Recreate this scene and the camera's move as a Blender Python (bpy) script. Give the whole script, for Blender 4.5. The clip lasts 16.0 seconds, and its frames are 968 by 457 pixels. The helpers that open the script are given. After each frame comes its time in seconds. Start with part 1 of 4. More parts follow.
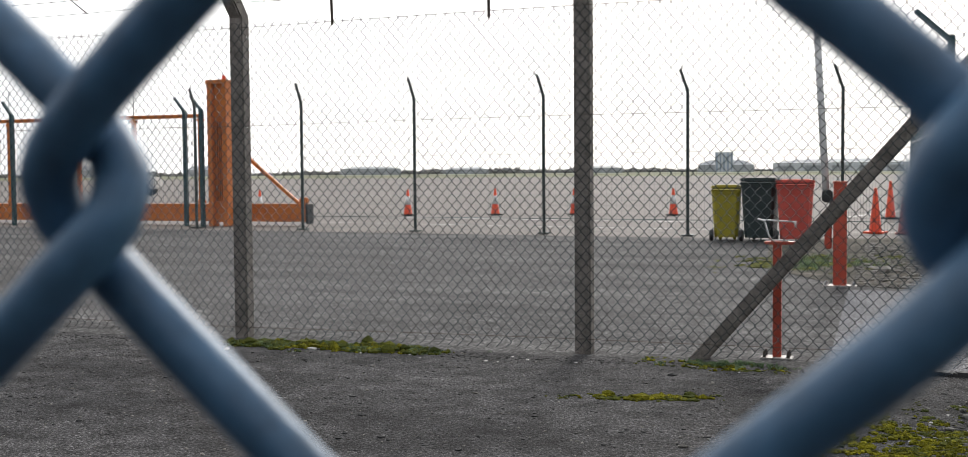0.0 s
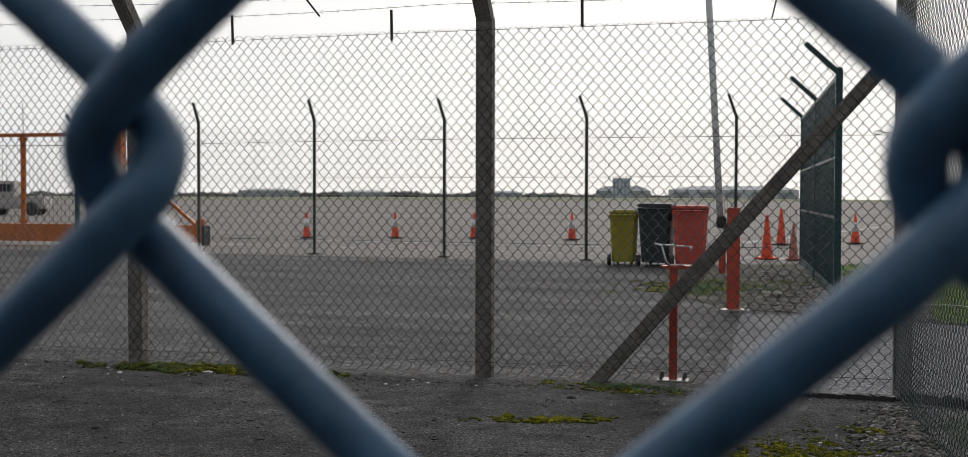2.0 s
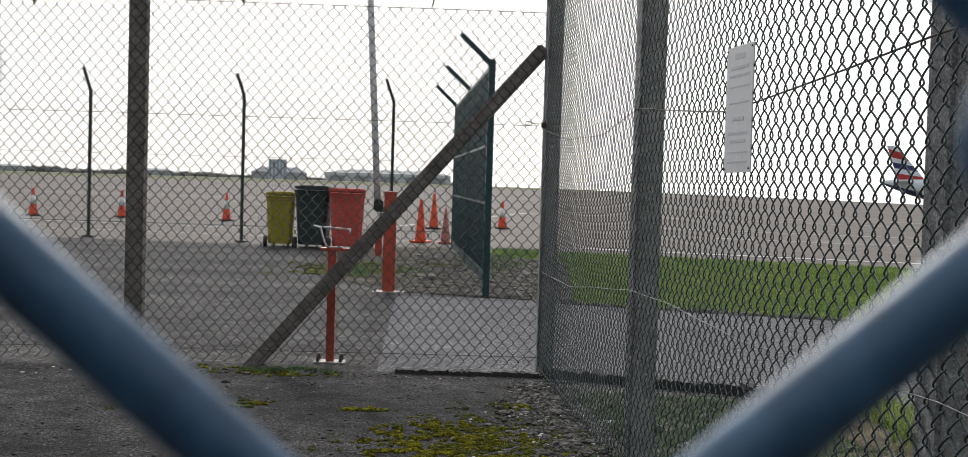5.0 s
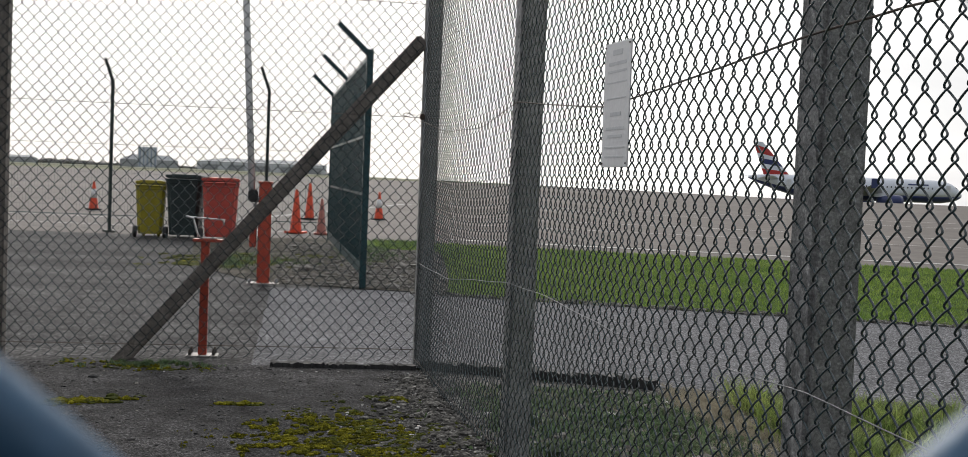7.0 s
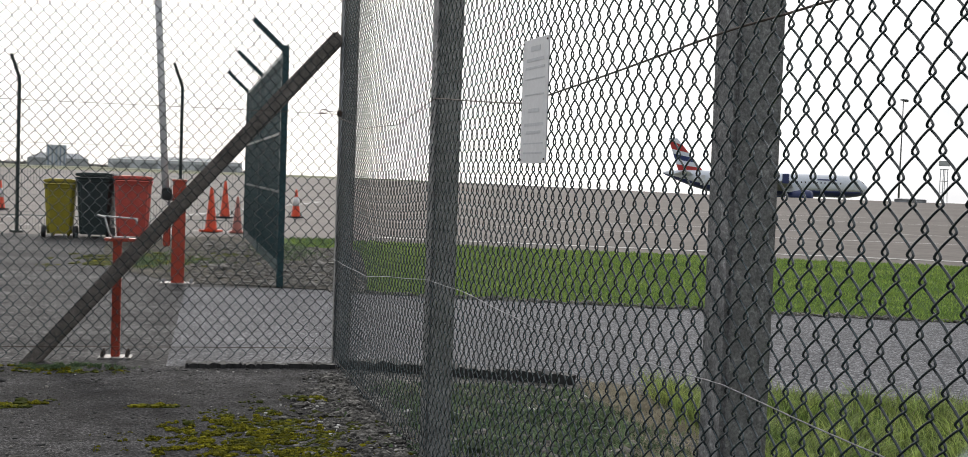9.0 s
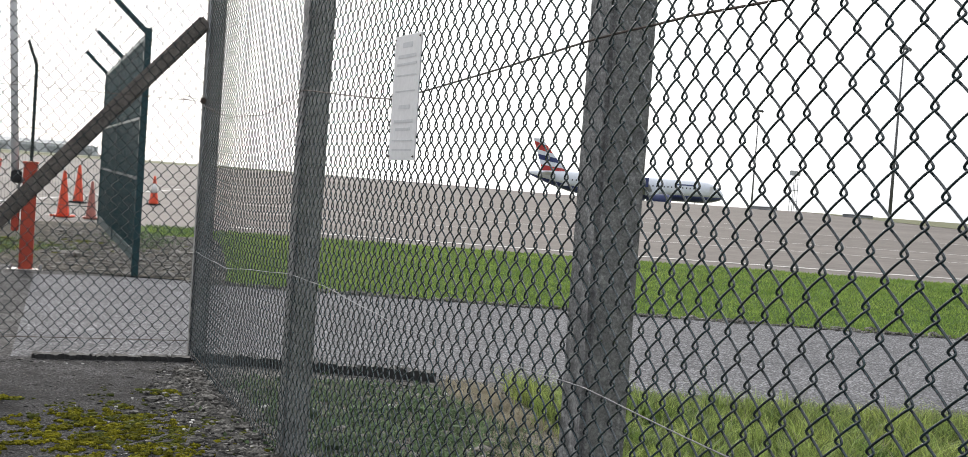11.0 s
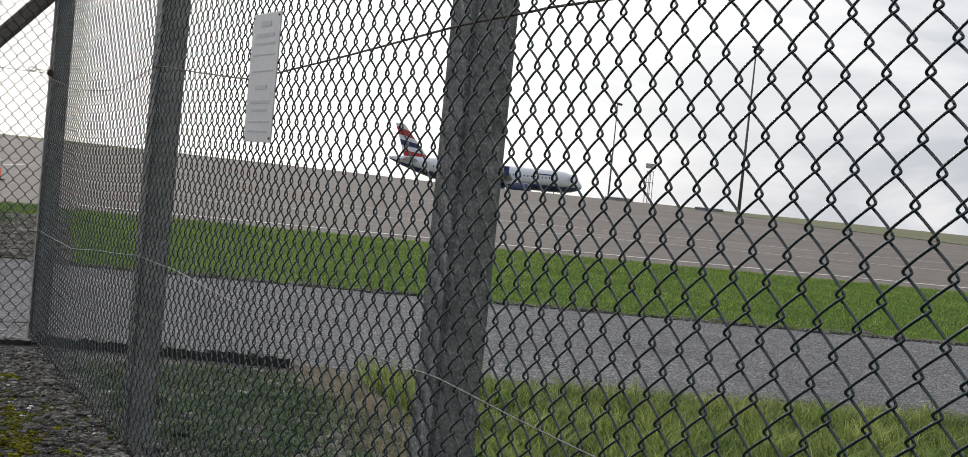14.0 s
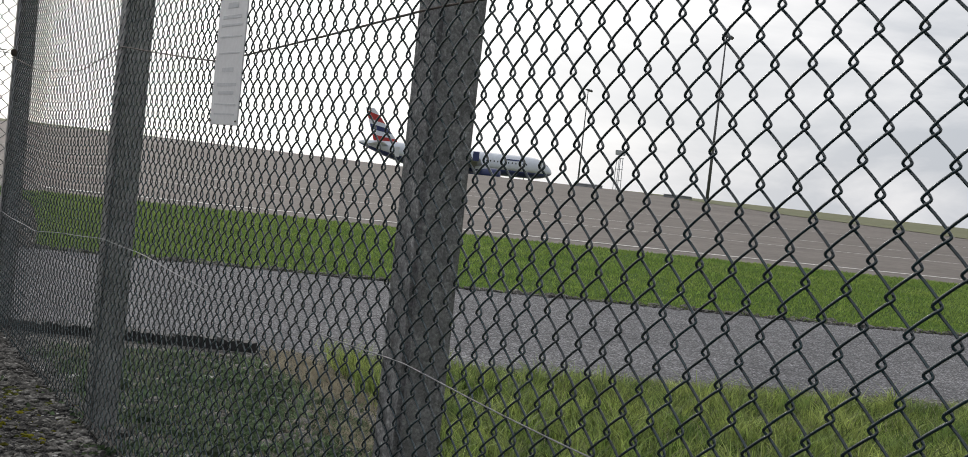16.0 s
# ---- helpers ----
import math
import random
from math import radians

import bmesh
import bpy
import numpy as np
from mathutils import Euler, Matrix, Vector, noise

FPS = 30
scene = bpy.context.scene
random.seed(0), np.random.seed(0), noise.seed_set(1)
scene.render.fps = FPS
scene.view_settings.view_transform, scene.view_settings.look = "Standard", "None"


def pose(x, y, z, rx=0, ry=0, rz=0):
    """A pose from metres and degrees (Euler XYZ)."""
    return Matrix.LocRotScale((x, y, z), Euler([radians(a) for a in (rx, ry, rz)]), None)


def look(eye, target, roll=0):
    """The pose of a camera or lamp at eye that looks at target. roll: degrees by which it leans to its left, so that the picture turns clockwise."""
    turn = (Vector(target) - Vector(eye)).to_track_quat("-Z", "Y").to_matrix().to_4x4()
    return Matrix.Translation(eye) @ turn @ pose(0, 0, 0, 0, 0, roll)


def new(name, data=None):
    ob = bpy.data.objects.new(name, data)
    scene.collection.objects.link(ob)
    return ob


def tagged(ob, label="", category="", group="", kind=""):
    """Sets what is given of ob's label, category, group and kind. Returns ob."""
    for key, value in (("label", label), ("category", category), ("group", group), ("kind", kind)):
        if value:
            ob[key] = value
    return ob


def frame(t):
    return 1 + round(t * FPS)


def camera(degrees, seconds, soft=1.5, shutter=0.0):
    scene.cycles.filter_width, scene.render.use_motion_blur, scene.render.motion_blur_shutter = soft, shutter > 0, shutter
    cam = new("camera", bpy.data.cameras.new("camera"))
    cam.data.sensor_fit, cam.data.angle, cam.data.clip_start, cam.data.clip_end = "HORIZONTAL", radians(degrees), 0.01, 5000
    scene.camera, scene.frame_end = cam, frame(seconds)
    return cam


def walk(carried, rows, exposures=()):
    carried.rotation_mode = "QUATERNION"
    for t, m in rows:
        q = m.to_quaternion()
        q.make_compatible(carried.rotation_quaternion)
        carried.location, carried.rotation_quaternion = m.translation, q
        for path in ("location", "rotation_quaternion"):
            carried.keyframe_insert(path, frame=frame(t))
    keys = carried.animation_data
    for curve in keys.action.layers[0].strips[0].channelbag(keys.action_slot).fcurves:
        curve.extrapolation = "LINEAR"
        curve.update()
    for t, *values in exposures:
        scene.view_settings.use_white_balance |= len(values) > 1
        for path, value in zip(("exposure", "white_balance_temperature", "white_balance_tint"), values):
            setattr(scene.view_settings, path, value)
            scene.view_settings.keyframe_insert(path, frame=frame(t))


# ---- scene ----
def view(x, y, z, yaw, pitch, lean):
    return pose(x, y, z, 90 + pitch, 0, yaw) @ pose(0, 0, 0, 0, 0, lean)


cam = camera(45.47, 16.0, 0.62)
cam.data.dof.use_dof, cam.data.dof.focus_distance, cam.data.dof.aperture_fstop = True, 5.0, 36.0
PATH = [
    (0, view(0.0352, -0.0229, 1.2217, 20.14, -2.79, -0.51)),
    (0.5, view(0.0377, -0.0251, 1.2204, 19.29, -2.06, -0.25)),
    (1, view(0.0372, -0.0285, 1.2189, 18.14, -1.69, -0.59)),
    (1.5, view(0.0306, -0.0322, 1.2177, 16.68, -1.53, -0.13)),
    (2, view(0.0283, -0.0353, 1.2169, 15.16, -1.63, 0.14)),
    (2.5, view(0.0239, -0.0415, 1.2142, 13.26, -1.58, 0.68)),
    (3, view(0.0258, -0.0418, 1.2153, 10.70, -1.53, 1.27)),
    (3.5, view(0.0161, -0.0310, 1.2115, 7.10, -1.59, 1.40)),
    (4, view(0.0091, -0.0162, 1.2117, 2.44, -1.72, 1.67)),
    (4.2, view(0.0081, -0.0130, 1.2146, 1.00, -1.80, 1.72)),
    (6.3, view(-0.0056, -0.0133, 1.2132, -4.92, -2.70, 2.00)),
    (6.5, view(-0.0011, -0.0091, 1.2175, -6.05, -2.65, 2.16)),
    (7, view(-0.0059, 0.0004, 1.2186, -7.96, -2.47, 2.28)),
    (7.5, view(-0.0058, 0.0081, 1.2142, -9.25, -2.35, 2.44)),
    (8, view(-0.0064, 0.0055, 1.2156, -10.33, -2.33, 2.41)),
    (8.2, view(-0.0063, 0.0055, 1.2147, -10.58, -2.34, 2.22)),
    (10.3, view(-0.0112, 0.0239, 1.2221, -15.94, -2.48, 3.16)),
    (10.5, view(-0.0121, 0.0239, 1.2222, -16.69, -2.38, 3.39)),
    (11, view(-0.0110, 0.0300, 1.2238, -18.77, -2.34, 4.09)),
    (11.5, view(-0.0080, 0.0360, 1.2246, -20.49, -2.24, 4.23)),
    (12, view(-0.0017, 0.0440, 1.2276, -21.98, -2.21, 4.66)),
    (12.5, view(0.0010, 0.0478, 1.2274, -23.12, -2.40, 5.03)),
    (13, view(0.0066, 0.0539, 1.2286, -23.63, -2.70, 5.19)),
    (13.5, view(0.0077, 0.0538, 1.2282, -24.64, -2.62, 5.46)),
    (14, view(0.0067, 0.0559, 1.2281, -25.74, -2.45, 5.74)),
    (14.5, view(0.0092, 0.0580, 1.2277, -25.91, -2.49, 5.80)),
    (15, view(0.0071, 0.0539, 1.2241, -26.10, -2.58, 5.68)),
    (15.5, view(0.0085, 0.0535, 1.2264, -26.52, -2.62, 5.91)),
    (16, view(0.0148, 0.0625, 1.2284, -27.32, -3.01, 6.24)),
]
walk(cam, PATH, [(0, 0.48), (0.5, 0.6), (1.0, 0.36), (1.5, -0.12), (2.5, -0.32), (3.5, -0.12), (4.0, 0.03), (6.5, 0.02), (7.0, -0.08), (8.0, -0.1), (10.5, 0.67), (11.0, 0.63), (12.5, 0.26), (13.5, 0.07), (15.0, -0.03), (16.0, -0.02)])

# ---- world and sun ----
SUN_YAW, SUN_UP = 4.0, 27.0
world = bpy.data.worlds.new("sky")
scene.world = world
world.use_nodes = True
wn, wl = world.node_tree.nodes, world.node_tree.links
wn.clear()


def wnode(kind, **values):
    n = wn.new(kind)
    for key, value in values.items():
        n.inputs[key].default_value = value
    return n


coord = wn.new("ShaderNodeTexCoord")
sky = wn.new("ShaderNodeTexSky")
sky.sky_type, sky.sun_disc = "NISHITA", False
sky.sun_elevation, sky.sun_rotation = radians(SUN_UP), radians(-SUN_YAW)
stretch = wn.new("ShaderNodeMapping")
stretch.inputs["Scale"].default_value = (1.0, 1.0, 3.6)
wl.new(coord.outputs["Generated"], stretch.inputs["Vector"])
clouds = wnode("ShaderNodeTexNoise", Scale=3.1, Detail=7.0, Roughness=0.56, Distortion=0.5)
wl.new(stretch.outputs["Vector"], clouds.inputs["Vector"])
ramp = wn.new("ShaderNodeValToRGB")
ramp.color_ramp.elements[0].position, ramp.color_ramp.elements[0].color = 0.42, (0.575, 0.605, 0.66, 1)
ramp.color_ramp.elements[1].position, ramp.color_ramp.elements[1].color = 0.68, (1.01, 1.00, 1.01, 1)
wl.new(clouds.outputs["Fac"], ramp.inputs["Fac"])
sun_way = Vector((-math.sin(radians(SUN_YAW)) * math.cos(radians(SUN_UP)), math.cos(radians(SUN_YAW)) * math.cos(radians(SUN_UP)), math.sin(radians(SUN_UP))))
dot = wn.new("ShaderNodeVectorMath")
dot.operation = "DOT_PRODUCT"
dot.inputs[1].default_value = sun_way
wl.new(coord.outputs["Generated"], dot.inputs[0])
veil = wn.new("ShaderNodeMapRange")
veil.interpolation_type = "SMOOTHSTEP"
veil.inputs["From Min"].default_value, veil.inputs["From Max"].default_value = 0.52, 1.0
veil.inputs["To Min"].default_value, veil.inputs["To Max"].default_value = 0.0, 0.95
wl.new(dot.outputs["Value"], veil.inputs["Value"])
bright = wn.new("ShaderNodeMix")
bright.data_type = "RGBA"
bright.inputs["B"].default_value = (1.42, 1.39, 1.35, 1)
wl.new(veil.outputs["Result"], bright.inputs["Factor"])
wl.new(ramp.outputs["Color"], bright.inputs["A"])
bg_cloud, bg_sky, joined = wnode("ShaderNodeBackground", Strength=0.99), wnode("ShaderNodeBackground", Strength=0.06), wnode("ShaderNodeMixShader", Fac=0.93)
away = wn.new("ShaderNodeMapRange")
away.inputs["From Min"].default_value, away.inputs["From Max"].default_value = -0.9, 0.45
away.inputs["To Min"].default_value, away.inputs["To Max"].default_value = 0.5, 1.0
wl.new(dot.outputs["Value"], away.inputs["Value"])
dimmed = wn.new("ShaderNodeVectorMath")
dimmed.operation = "SCALE"
wl.new(bright.outputs["Result"], dimmed.inputs[0])
wl.new(away.outputs["Result"], dimmed.inputs["Scale"])
wl.new(dimmed.outputs["Vector"], bg_cloud.inputs["Color"])
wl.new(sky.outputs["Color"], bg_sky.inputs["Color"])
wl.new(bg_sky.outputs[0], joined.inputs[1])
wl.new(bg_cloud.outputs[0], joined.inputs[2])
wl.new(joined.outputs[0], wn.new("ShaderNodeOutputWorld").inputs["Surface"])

sun = new("sun", bpy.data.lights.new("sun", "SUN"))
sun.data.energy, sun.data.angle, sun.data.color = 1.45, radians(14), (1.0, 0.96, 0.91)
sun.matrix_world = look(sun_way * 50, (0, 0, 0))


# ---- materials ----
def material(name, dark, light, scale=4.0, rough=(0.55, 0.8), metal=0.0, bump=0.25, grain=80.0, speckle=0.0, vary=0.0, coat=0.0, depth=0.004, mid=0.0, mottle=0.0, spec=0.5, stretch=(1, 1, 1), chips=0.0, chip=0.0, island=0.0, warm=(1, 1, 1)):
    m = bpy.data.materials.new(name)
    m.use_nodes = True
    nodes, links = m.node_tree.nodes, m.node_tree.links
    p = nodes["Principled BSDF"]
    p.inputs["Metallic"].default_value = metal
    p.inputs["Coat Weight"].default_value = coat
    p.inputs["Specular IOR Level"].default_value = spec
    where = nodes.new("ShaderNodeTexCoord").outputs["Object"]
    if stretch != (1, 1, 1):
        squeeze = nodes.new("ShaderNodeMapping")
        squeeze.inputs["Scale"].default_value = stretch
        links.new(where, squeeze.inputs["Vector"])
        wide = squeeze.outputs["Vector"]
    else:
        wide = where
    broad, fine = nodes.new("ShaderNodeTexNoise"), nodes.new("ShaderNodeTexNoise")
    for n, s, d in ((broad, scale, 8.0), (fine, grain, 4.0)):
        n.inputs["Scale"].default_value, n.inputs["Detail"].default_value, n.inputs["Roughness"].default_value = s, d, 0.62
        links.new(wide if n is broad else where, n.inputs["Vector"])
    spread = nodes.new("ShaderNodeMapRange")
    spread.inputs["From Min"].default_value, spread.inputs["From Max"].default_value = 0.3, 0.7
    links.new(broad.outputs["Fac"], spread.inputs["Value"])
    mix = nodes.new("ShaderNodeMix")
    mix.data_type = "RGBA"
    mix.inputs["A"].default_value, mix.inputs["B"].default_value = (*dark, 1), (*light, 1)
    links.new(spread.outputs["Result"], mix.inputs["Factor"])
    colour = mix.outputs["Result"]
    amount = speckle if speckle else 0.25
    span = nodes.new("ShaderNodeMapRange")
    span.inputs["From Min"].default_value, span.inputs["From Max"].default_value = 0.3, 0.7
    span.inputs["To Min"].default_value, span.inputs["To Max"].default_value = 1 - amount, 1 + amount
    links.new(fine.outputs["Fac"], span.inputs["Value"])
    times = nodes.new("ShaderNodeVectorMath")
    times.operation = "SCALE"
    links.new(colour, times.inputs[0])
    links.new(span.outputs["Result"], times.inputs["Scale"])
    colour = times.outputs["Vector"]
    if mottle:
        blot = nodes.new("ShaderNodeTexNoise")
        blot.inputs["Scale"].default_value, blot.inputs["Detail"].default_value, blot.inputs["Roughness"].default_value = mid, 5.0, 0.7
        links.new(where, blot.inputs["Vector"])
        reach = nodes.new("ShaderNodeMapRange")
        reach.inputs["From Min"].default_value, reach.inputs["From Max"].default_value = 0.32, 0.68
        reach.inputs["To Min"].default_value, reach.inputs["To Max"].default_value = 1 - mottle, 1 + mottle
        links.new(blot.outputs["Fac"], reach.inputs["Value"])
        scaled = nodes.new("ShaderNodeVectorMath")
        scaled.operation = "SCALE"
        links.new(colour, scaled.inputs[0])
        links.new(reach.outputs["Result"], scaled.inputs["Scale"])
        colour = scaled.outputs["Vector"]
    if chips:
        cells = nodes.new("ShaderNodeTexVoronoi")
        cells.inputs["Scale"].default_value, cells.inputs["Randomness"].default_value = chips, 1.0
        links.new(where, cells.inputs["Vector"])
        tone = nodes.new("ShaderNodeSeparateColor")
        links.new(cells.outputs["Color"], tone.inputs["Color"])
        bend = nodes.new("ShaderNodeMath")
        bend.operation = "POWER"
        bend.inputs[1].default_value = 3.0
        links.new(tone.outputs[0], bend.inputs[0])
        gain = nodes.new("ShaderNodeMapRange")
        gain.inputs["To Min"].default_value, gain.inputs["To Max"].default_value = 1 - chip * 0.45, 1 + chip * 1.6
        links.new(bend.outputs[0], gain.inputs["Value"])
        flecked = nodes.new("ShaderNodeVectorMath")
        flecked.operation = "SCALE"
        links.new(colour, flecked.inputs[0])
        links.new(gain.outputs["Result"], flecked.inputs["Scale"])
        colour = flecked.outputs["Vector"]
    if island:
        piece = nodes.new("ShaderNodeNewGeometry").outputs["Random Per Island"]
        tint = nodes.new("ShaderNodeMix")
        tint.data_type = "RGBA"
        tint.inputs["A"].default_value, tint.inputs["B"].default_value = (1 - island, 1 - island, 1 - island, 1), (*[(1 + island) * k for k in warm], 1)
        links.new(piece, tint.inputs["Factor"])
        mixed = nodes.new("ShaderNodeVectorMath")
        mixed.operation = "MULTIPLY"
        links.new(colour, mixed.inputs[0])
        links.new(tint.outputs["Result"], mixed.inputs[1])
        colour = mixed.outputs["Vector"]
    if vary:
        info = nodes.new("ShaderNodeObjectInfo")
        shift = nodes.new("ShaderNodeMapRange")
        shift.inputs["To Min"].default_value, shift.inputs["To Max"].default_value = 1 - vary, 1 + vary
        links.new(info.outputs["Random"], shift.inputs["Value"])
        again = nodes.new("ShaderNodeVectorMath")
        again.operation = "SCALE"
        links.new(colour, again.inputs[0])
        links.new(shift.outputs["Result"], again.inputs["Scale"])
        colour = again.outputs["Vector"]
    links.new(colour, p.inputs["Base Color"])
    gloss = nodes.new("ShaderNodeMapRange")
    gloss.inputs["To Min"].default_value, gloss.inputs["To Max"].default_value = rough
    links.new(broad.outputs["Fac"], gloss.inputs["Value"])
    links.new(gloss.outputs["Result"], p.inputs["Roughness"])
    if bump:
        b = nodes.new("ShaderNodeBump")
        b.inputs["Strength"].default_value, b.inputs["Distance"].default_value = bump, depth
        links.new(fine.outputs["Fac"], b.inputs["Height"])
        links.new(b.outputs["Normal"], p.inputs["Normal"])
    return m


WIRE = material("blue_coated_wire", (0.034, 0.100, 0.190), (0.072, 0.170, 0.290), 40, (0.42, 0.55), 0, 0.3, 260, 0.25, depth=0.0006, mid=90, mottle=0.2, spec=0.65)
# near-black face of the added wall that holds back light from behind
DARK_WALL = material("dark_unseen_wall", (0.018, 0.017, 0.016), (0.04, 0.038, 0.035), 2, (0.8, 0.95), 0, 0.5, 60, 0.3, spec=0.2)
WIRE_OLD = material("weathered_green_wire", (0.006, 0.022, 0.027), (0.016, 0.041, 0.047), 12, (0.14, 0.25), 0, 0.1, 200, 0.2, vary=0.3, depth=0.0006, spec=0.85)
GALV = material("galvanised_steel", (0.22, 0.23, 0.24), (0.36, 0.36, 0.37), 14, (0.4, 0.65), 0.6, 0.1, 120, 0.15)
RUSTY = material("rusty_barbed_wire", (0.05, 0.04, 0.035), (0.12, 0.09, 0.07), 20, (0.6, 0.85), 0.4, 0.2, 200)
CONCRETE = material("weathered_post_concrete", (0.205, 0.206, 0.203), (0.41, 0.408, 0.40), 12, (0.85, 0.97), 0, 1.0, 170, 0.38, mid=70, mottle=0.16, spec=0.2, chips=170, chip=0.28)
POST_BROWN = material("lichen_browned_concrete", (0.150, 0.135, 0.122), (0.31, 0.278, 0.252), 9, (0.85, 0.97), 0, 1.0, 170, 0.38, mid=40, mottle=0.25, spec=0.2, chips=170, chip=0.28)
ASPHALT = material("worn_compound_asphalt", (0.048, 0.0468, 0.0475), (0.152, 0.148, 0.146), 1.2, (0.75, 0.95), 0, 1.0, 40, 0.7, depth=0.025, mid=6, mottle=0.5, spec=0.08, stretch=(0.2, 1, 1), chips=70, chip=0.8)
NEAR_ASPHALT = material("dark_old_asphalt", (0.014, 0.0140, 0.0156), (0.112, 0.109, 0.110), 0.9, (0.7, 0.95), 0, 1.0, 55, 0.75, depth=0.03, mid=5, mottle=0.6, spec=0.1, stretch=(0.5, 1, 1), chips=150, chip=1.0)
PATH_ASPHALT = material("pale_grey_asphalt", (0.136, 0.137, 0.146), (0.213, 0.213, 0.222), 1.1, (0.75, 0.95), 0, 1.0, 60, 0.6, depth=0.02, mid=12, mottle=0.2, spec=0.12, stretch=(0.7, 1, 1), chips=80, chip=0.8)
APRON = material("tan_apron_concrete", (0.150, 0.133, 0.120), (0.222, 0.199, 0.182), 0.10, (0.75, 0.92), 0, 0.2, 3.0, 0.16, mid=0.9, mottle=0.14, spec=0.15, stretch=(0.25, 1, 1))
SOIL = material("weedy_soil", (0.068, 0.065, 0.060), (0.25, 0.24, 0.222), 3, (0.85, 1.0), 0, 1.0, 45, 0.7, depth=0.03, mid=14, mottle=0.5, spec=0.15, chips=60, chip=0.7)
DIRT_MAT = material("gravelly_dirt", (0.045, 0.042, 0.034), (0.16, 0.145, 0.12), 2.2, (0.85, 1.0), 0, 1.0, 30, 0.6, depth=0.04, mid=7, mottle=0.5, spec=0.1, chips=22, chip=0.7)
TURF = material("green_turf", (0.040, 0.080, 0.012), (0.085, 0.145, 0.024), 0.7, (0.9, 1.0), 0, 0.9, 35, 0.5, depth=0.03, mid=6, mottle=0.35, spec=0.1)
FAR_GRASS = material("far_grass", (0.11, 0.12, 0.05), (0.16, 0.16, 0.075), 0.03, (0.9, 1.0), 0, 0.3, 1.0, 0.2)
BLADE = material("grass_blades", (0.068, 0.155, 0.030), (0.40, 0.49, 0.155), 3.4, (0.45, 0.75), 0, 0, 9, 0.4, spec=0.5, island=0.68, warm=(1.1, 1.0, 1.0))
STRIP_BLADE = material("mown_grass_blades", (0.135, 0.25, 0.045), (0.28, 0.385, 0.10), 0.8, (0.55, 0.85), 0, 0, 5, 0.3, spec=0.3, island=0.25, warm=(1.1, 1.0, 1.0))
STRAW = material("dry_grass_blades", (0.26, 0.235, 0.17), (0.50, 0.45, 0.34), 5, (0.6, 0.9), 0, 0, 9, 0.3, spec=0.2)
WEED = material("low_weed_leaves", (0.058, 0.112, 0.050), (0.20, 0.26, 0.145), 6, (0.6, 0.9), 0, 0, 9, 0.4, spec=0.2, island=0.5)
MOSS = material("yellow_green_moss", (0.048, 0.058, 0.009), (0.255, 0.235, 0.016), 12, (0.9, 1.0), 0, 0.9, 150, 0.6, depth=0.008, spec=0.1, island=0.6, warm=(1.02, 1.0, 0.9))
DARK_MOSS = material("dull_green_moss", (0.035, 0.055, 0.012), (0.105, 0.125, 0.024), 5, (0.9, 1.0), 0, 0.8, 120, 0.5, depth=0.006, spec=0.1, island=0.5, warm=(1.2, 1.0, 0.9))
STONE = material("grey_rubble", (0.075, 0.07, 0.063), (0.29, 0.275, 0.25), 9, (0.75, 0.95), 0, 0.5, 60, 0.5, spec=0.2, island=0.45)
# tar of cracks and crumbs, and the painted shade of the path's lip
TAR_SHADE = material("black_tar_and_lip_shade", (0.012, 0.012, 0.013), (0.03, 0.03, 0.03), 6, (0.6, 0.9), 0, 0.6, 60, 0.3)
RED = material("orange_red_paint", (0.42, 0.055, 0.03), (0.52, 0.085, 0.045), 5, (0.4, 0.65), 0, 0.15, 90, 0.12)
ORANGE = material("orange_gate_paint", (0.44, 0.115, 0.014), (0.60, 0.175, 0.024), 3, (0.45, 0.7), 0, 0.15, 60, 0.15)
WHITE = material("white_paint", (0.70, 0.70, 0.70), (0.84, 0.84, 0.84), 4, (0.4, 0.6), 0, 0.1, 60, 0.08)
LINE_WHITE = material("worn_road_paint", (0.46, 0.45, 0.43), (0.76, 0.74, 0.71), 1.5, (0.7, 0.9), 0, 0.2, 20, 0.25)
BLACK = material("black_rubber", (0.012, 0.012, 0.013), (0.03, 0.03, 0.03), 8, (0.5, 0.8), 0, 0.2, 80)
GREEN_STEEL = material("dark_green_steel", (0.006, 0.038, 0.046), (0.014, 0.064, 0.074), 4, (0.32, 0.5), 0, 0.1, 60, 0.12)
BIN_YELLOW = material("yellow_green_plastic", (0.32, 0.27, 0.016), (0.4, 0.34, 0.03), 3, (0.4, 0.6), 0, 0.1, 60, 0.1)
BIN_GREEN = material("dark_grey_green_plastic", (0.02, 0.035, 0.036), (0.032, 0.05, 0.05), 3, (0.4, 0.6), 0, 0.1, 60, 0.1)
BIN_RED = material("bright_red_plastic", (0.58, 0.085, 0.065), (0.70, 0.12, 0.09), 3, (0.4, 0.6), 0, 0.1, 60, 0.1)
CONE_ORANGE = material("orange_cone_plastic", (0.72, 0.075, 0.025), (0.85, 0.10, 0.035), 4, (0.4, 0.65), 0, 0.1, 60, 0.12)
CONE_FADED = material("faded_cone_plastic", (0.42, 0.16, 0.13), (0.52, 0.21, 0.17), 4, (0.5, 0.75), 0, 0.1, 60, 0.15)
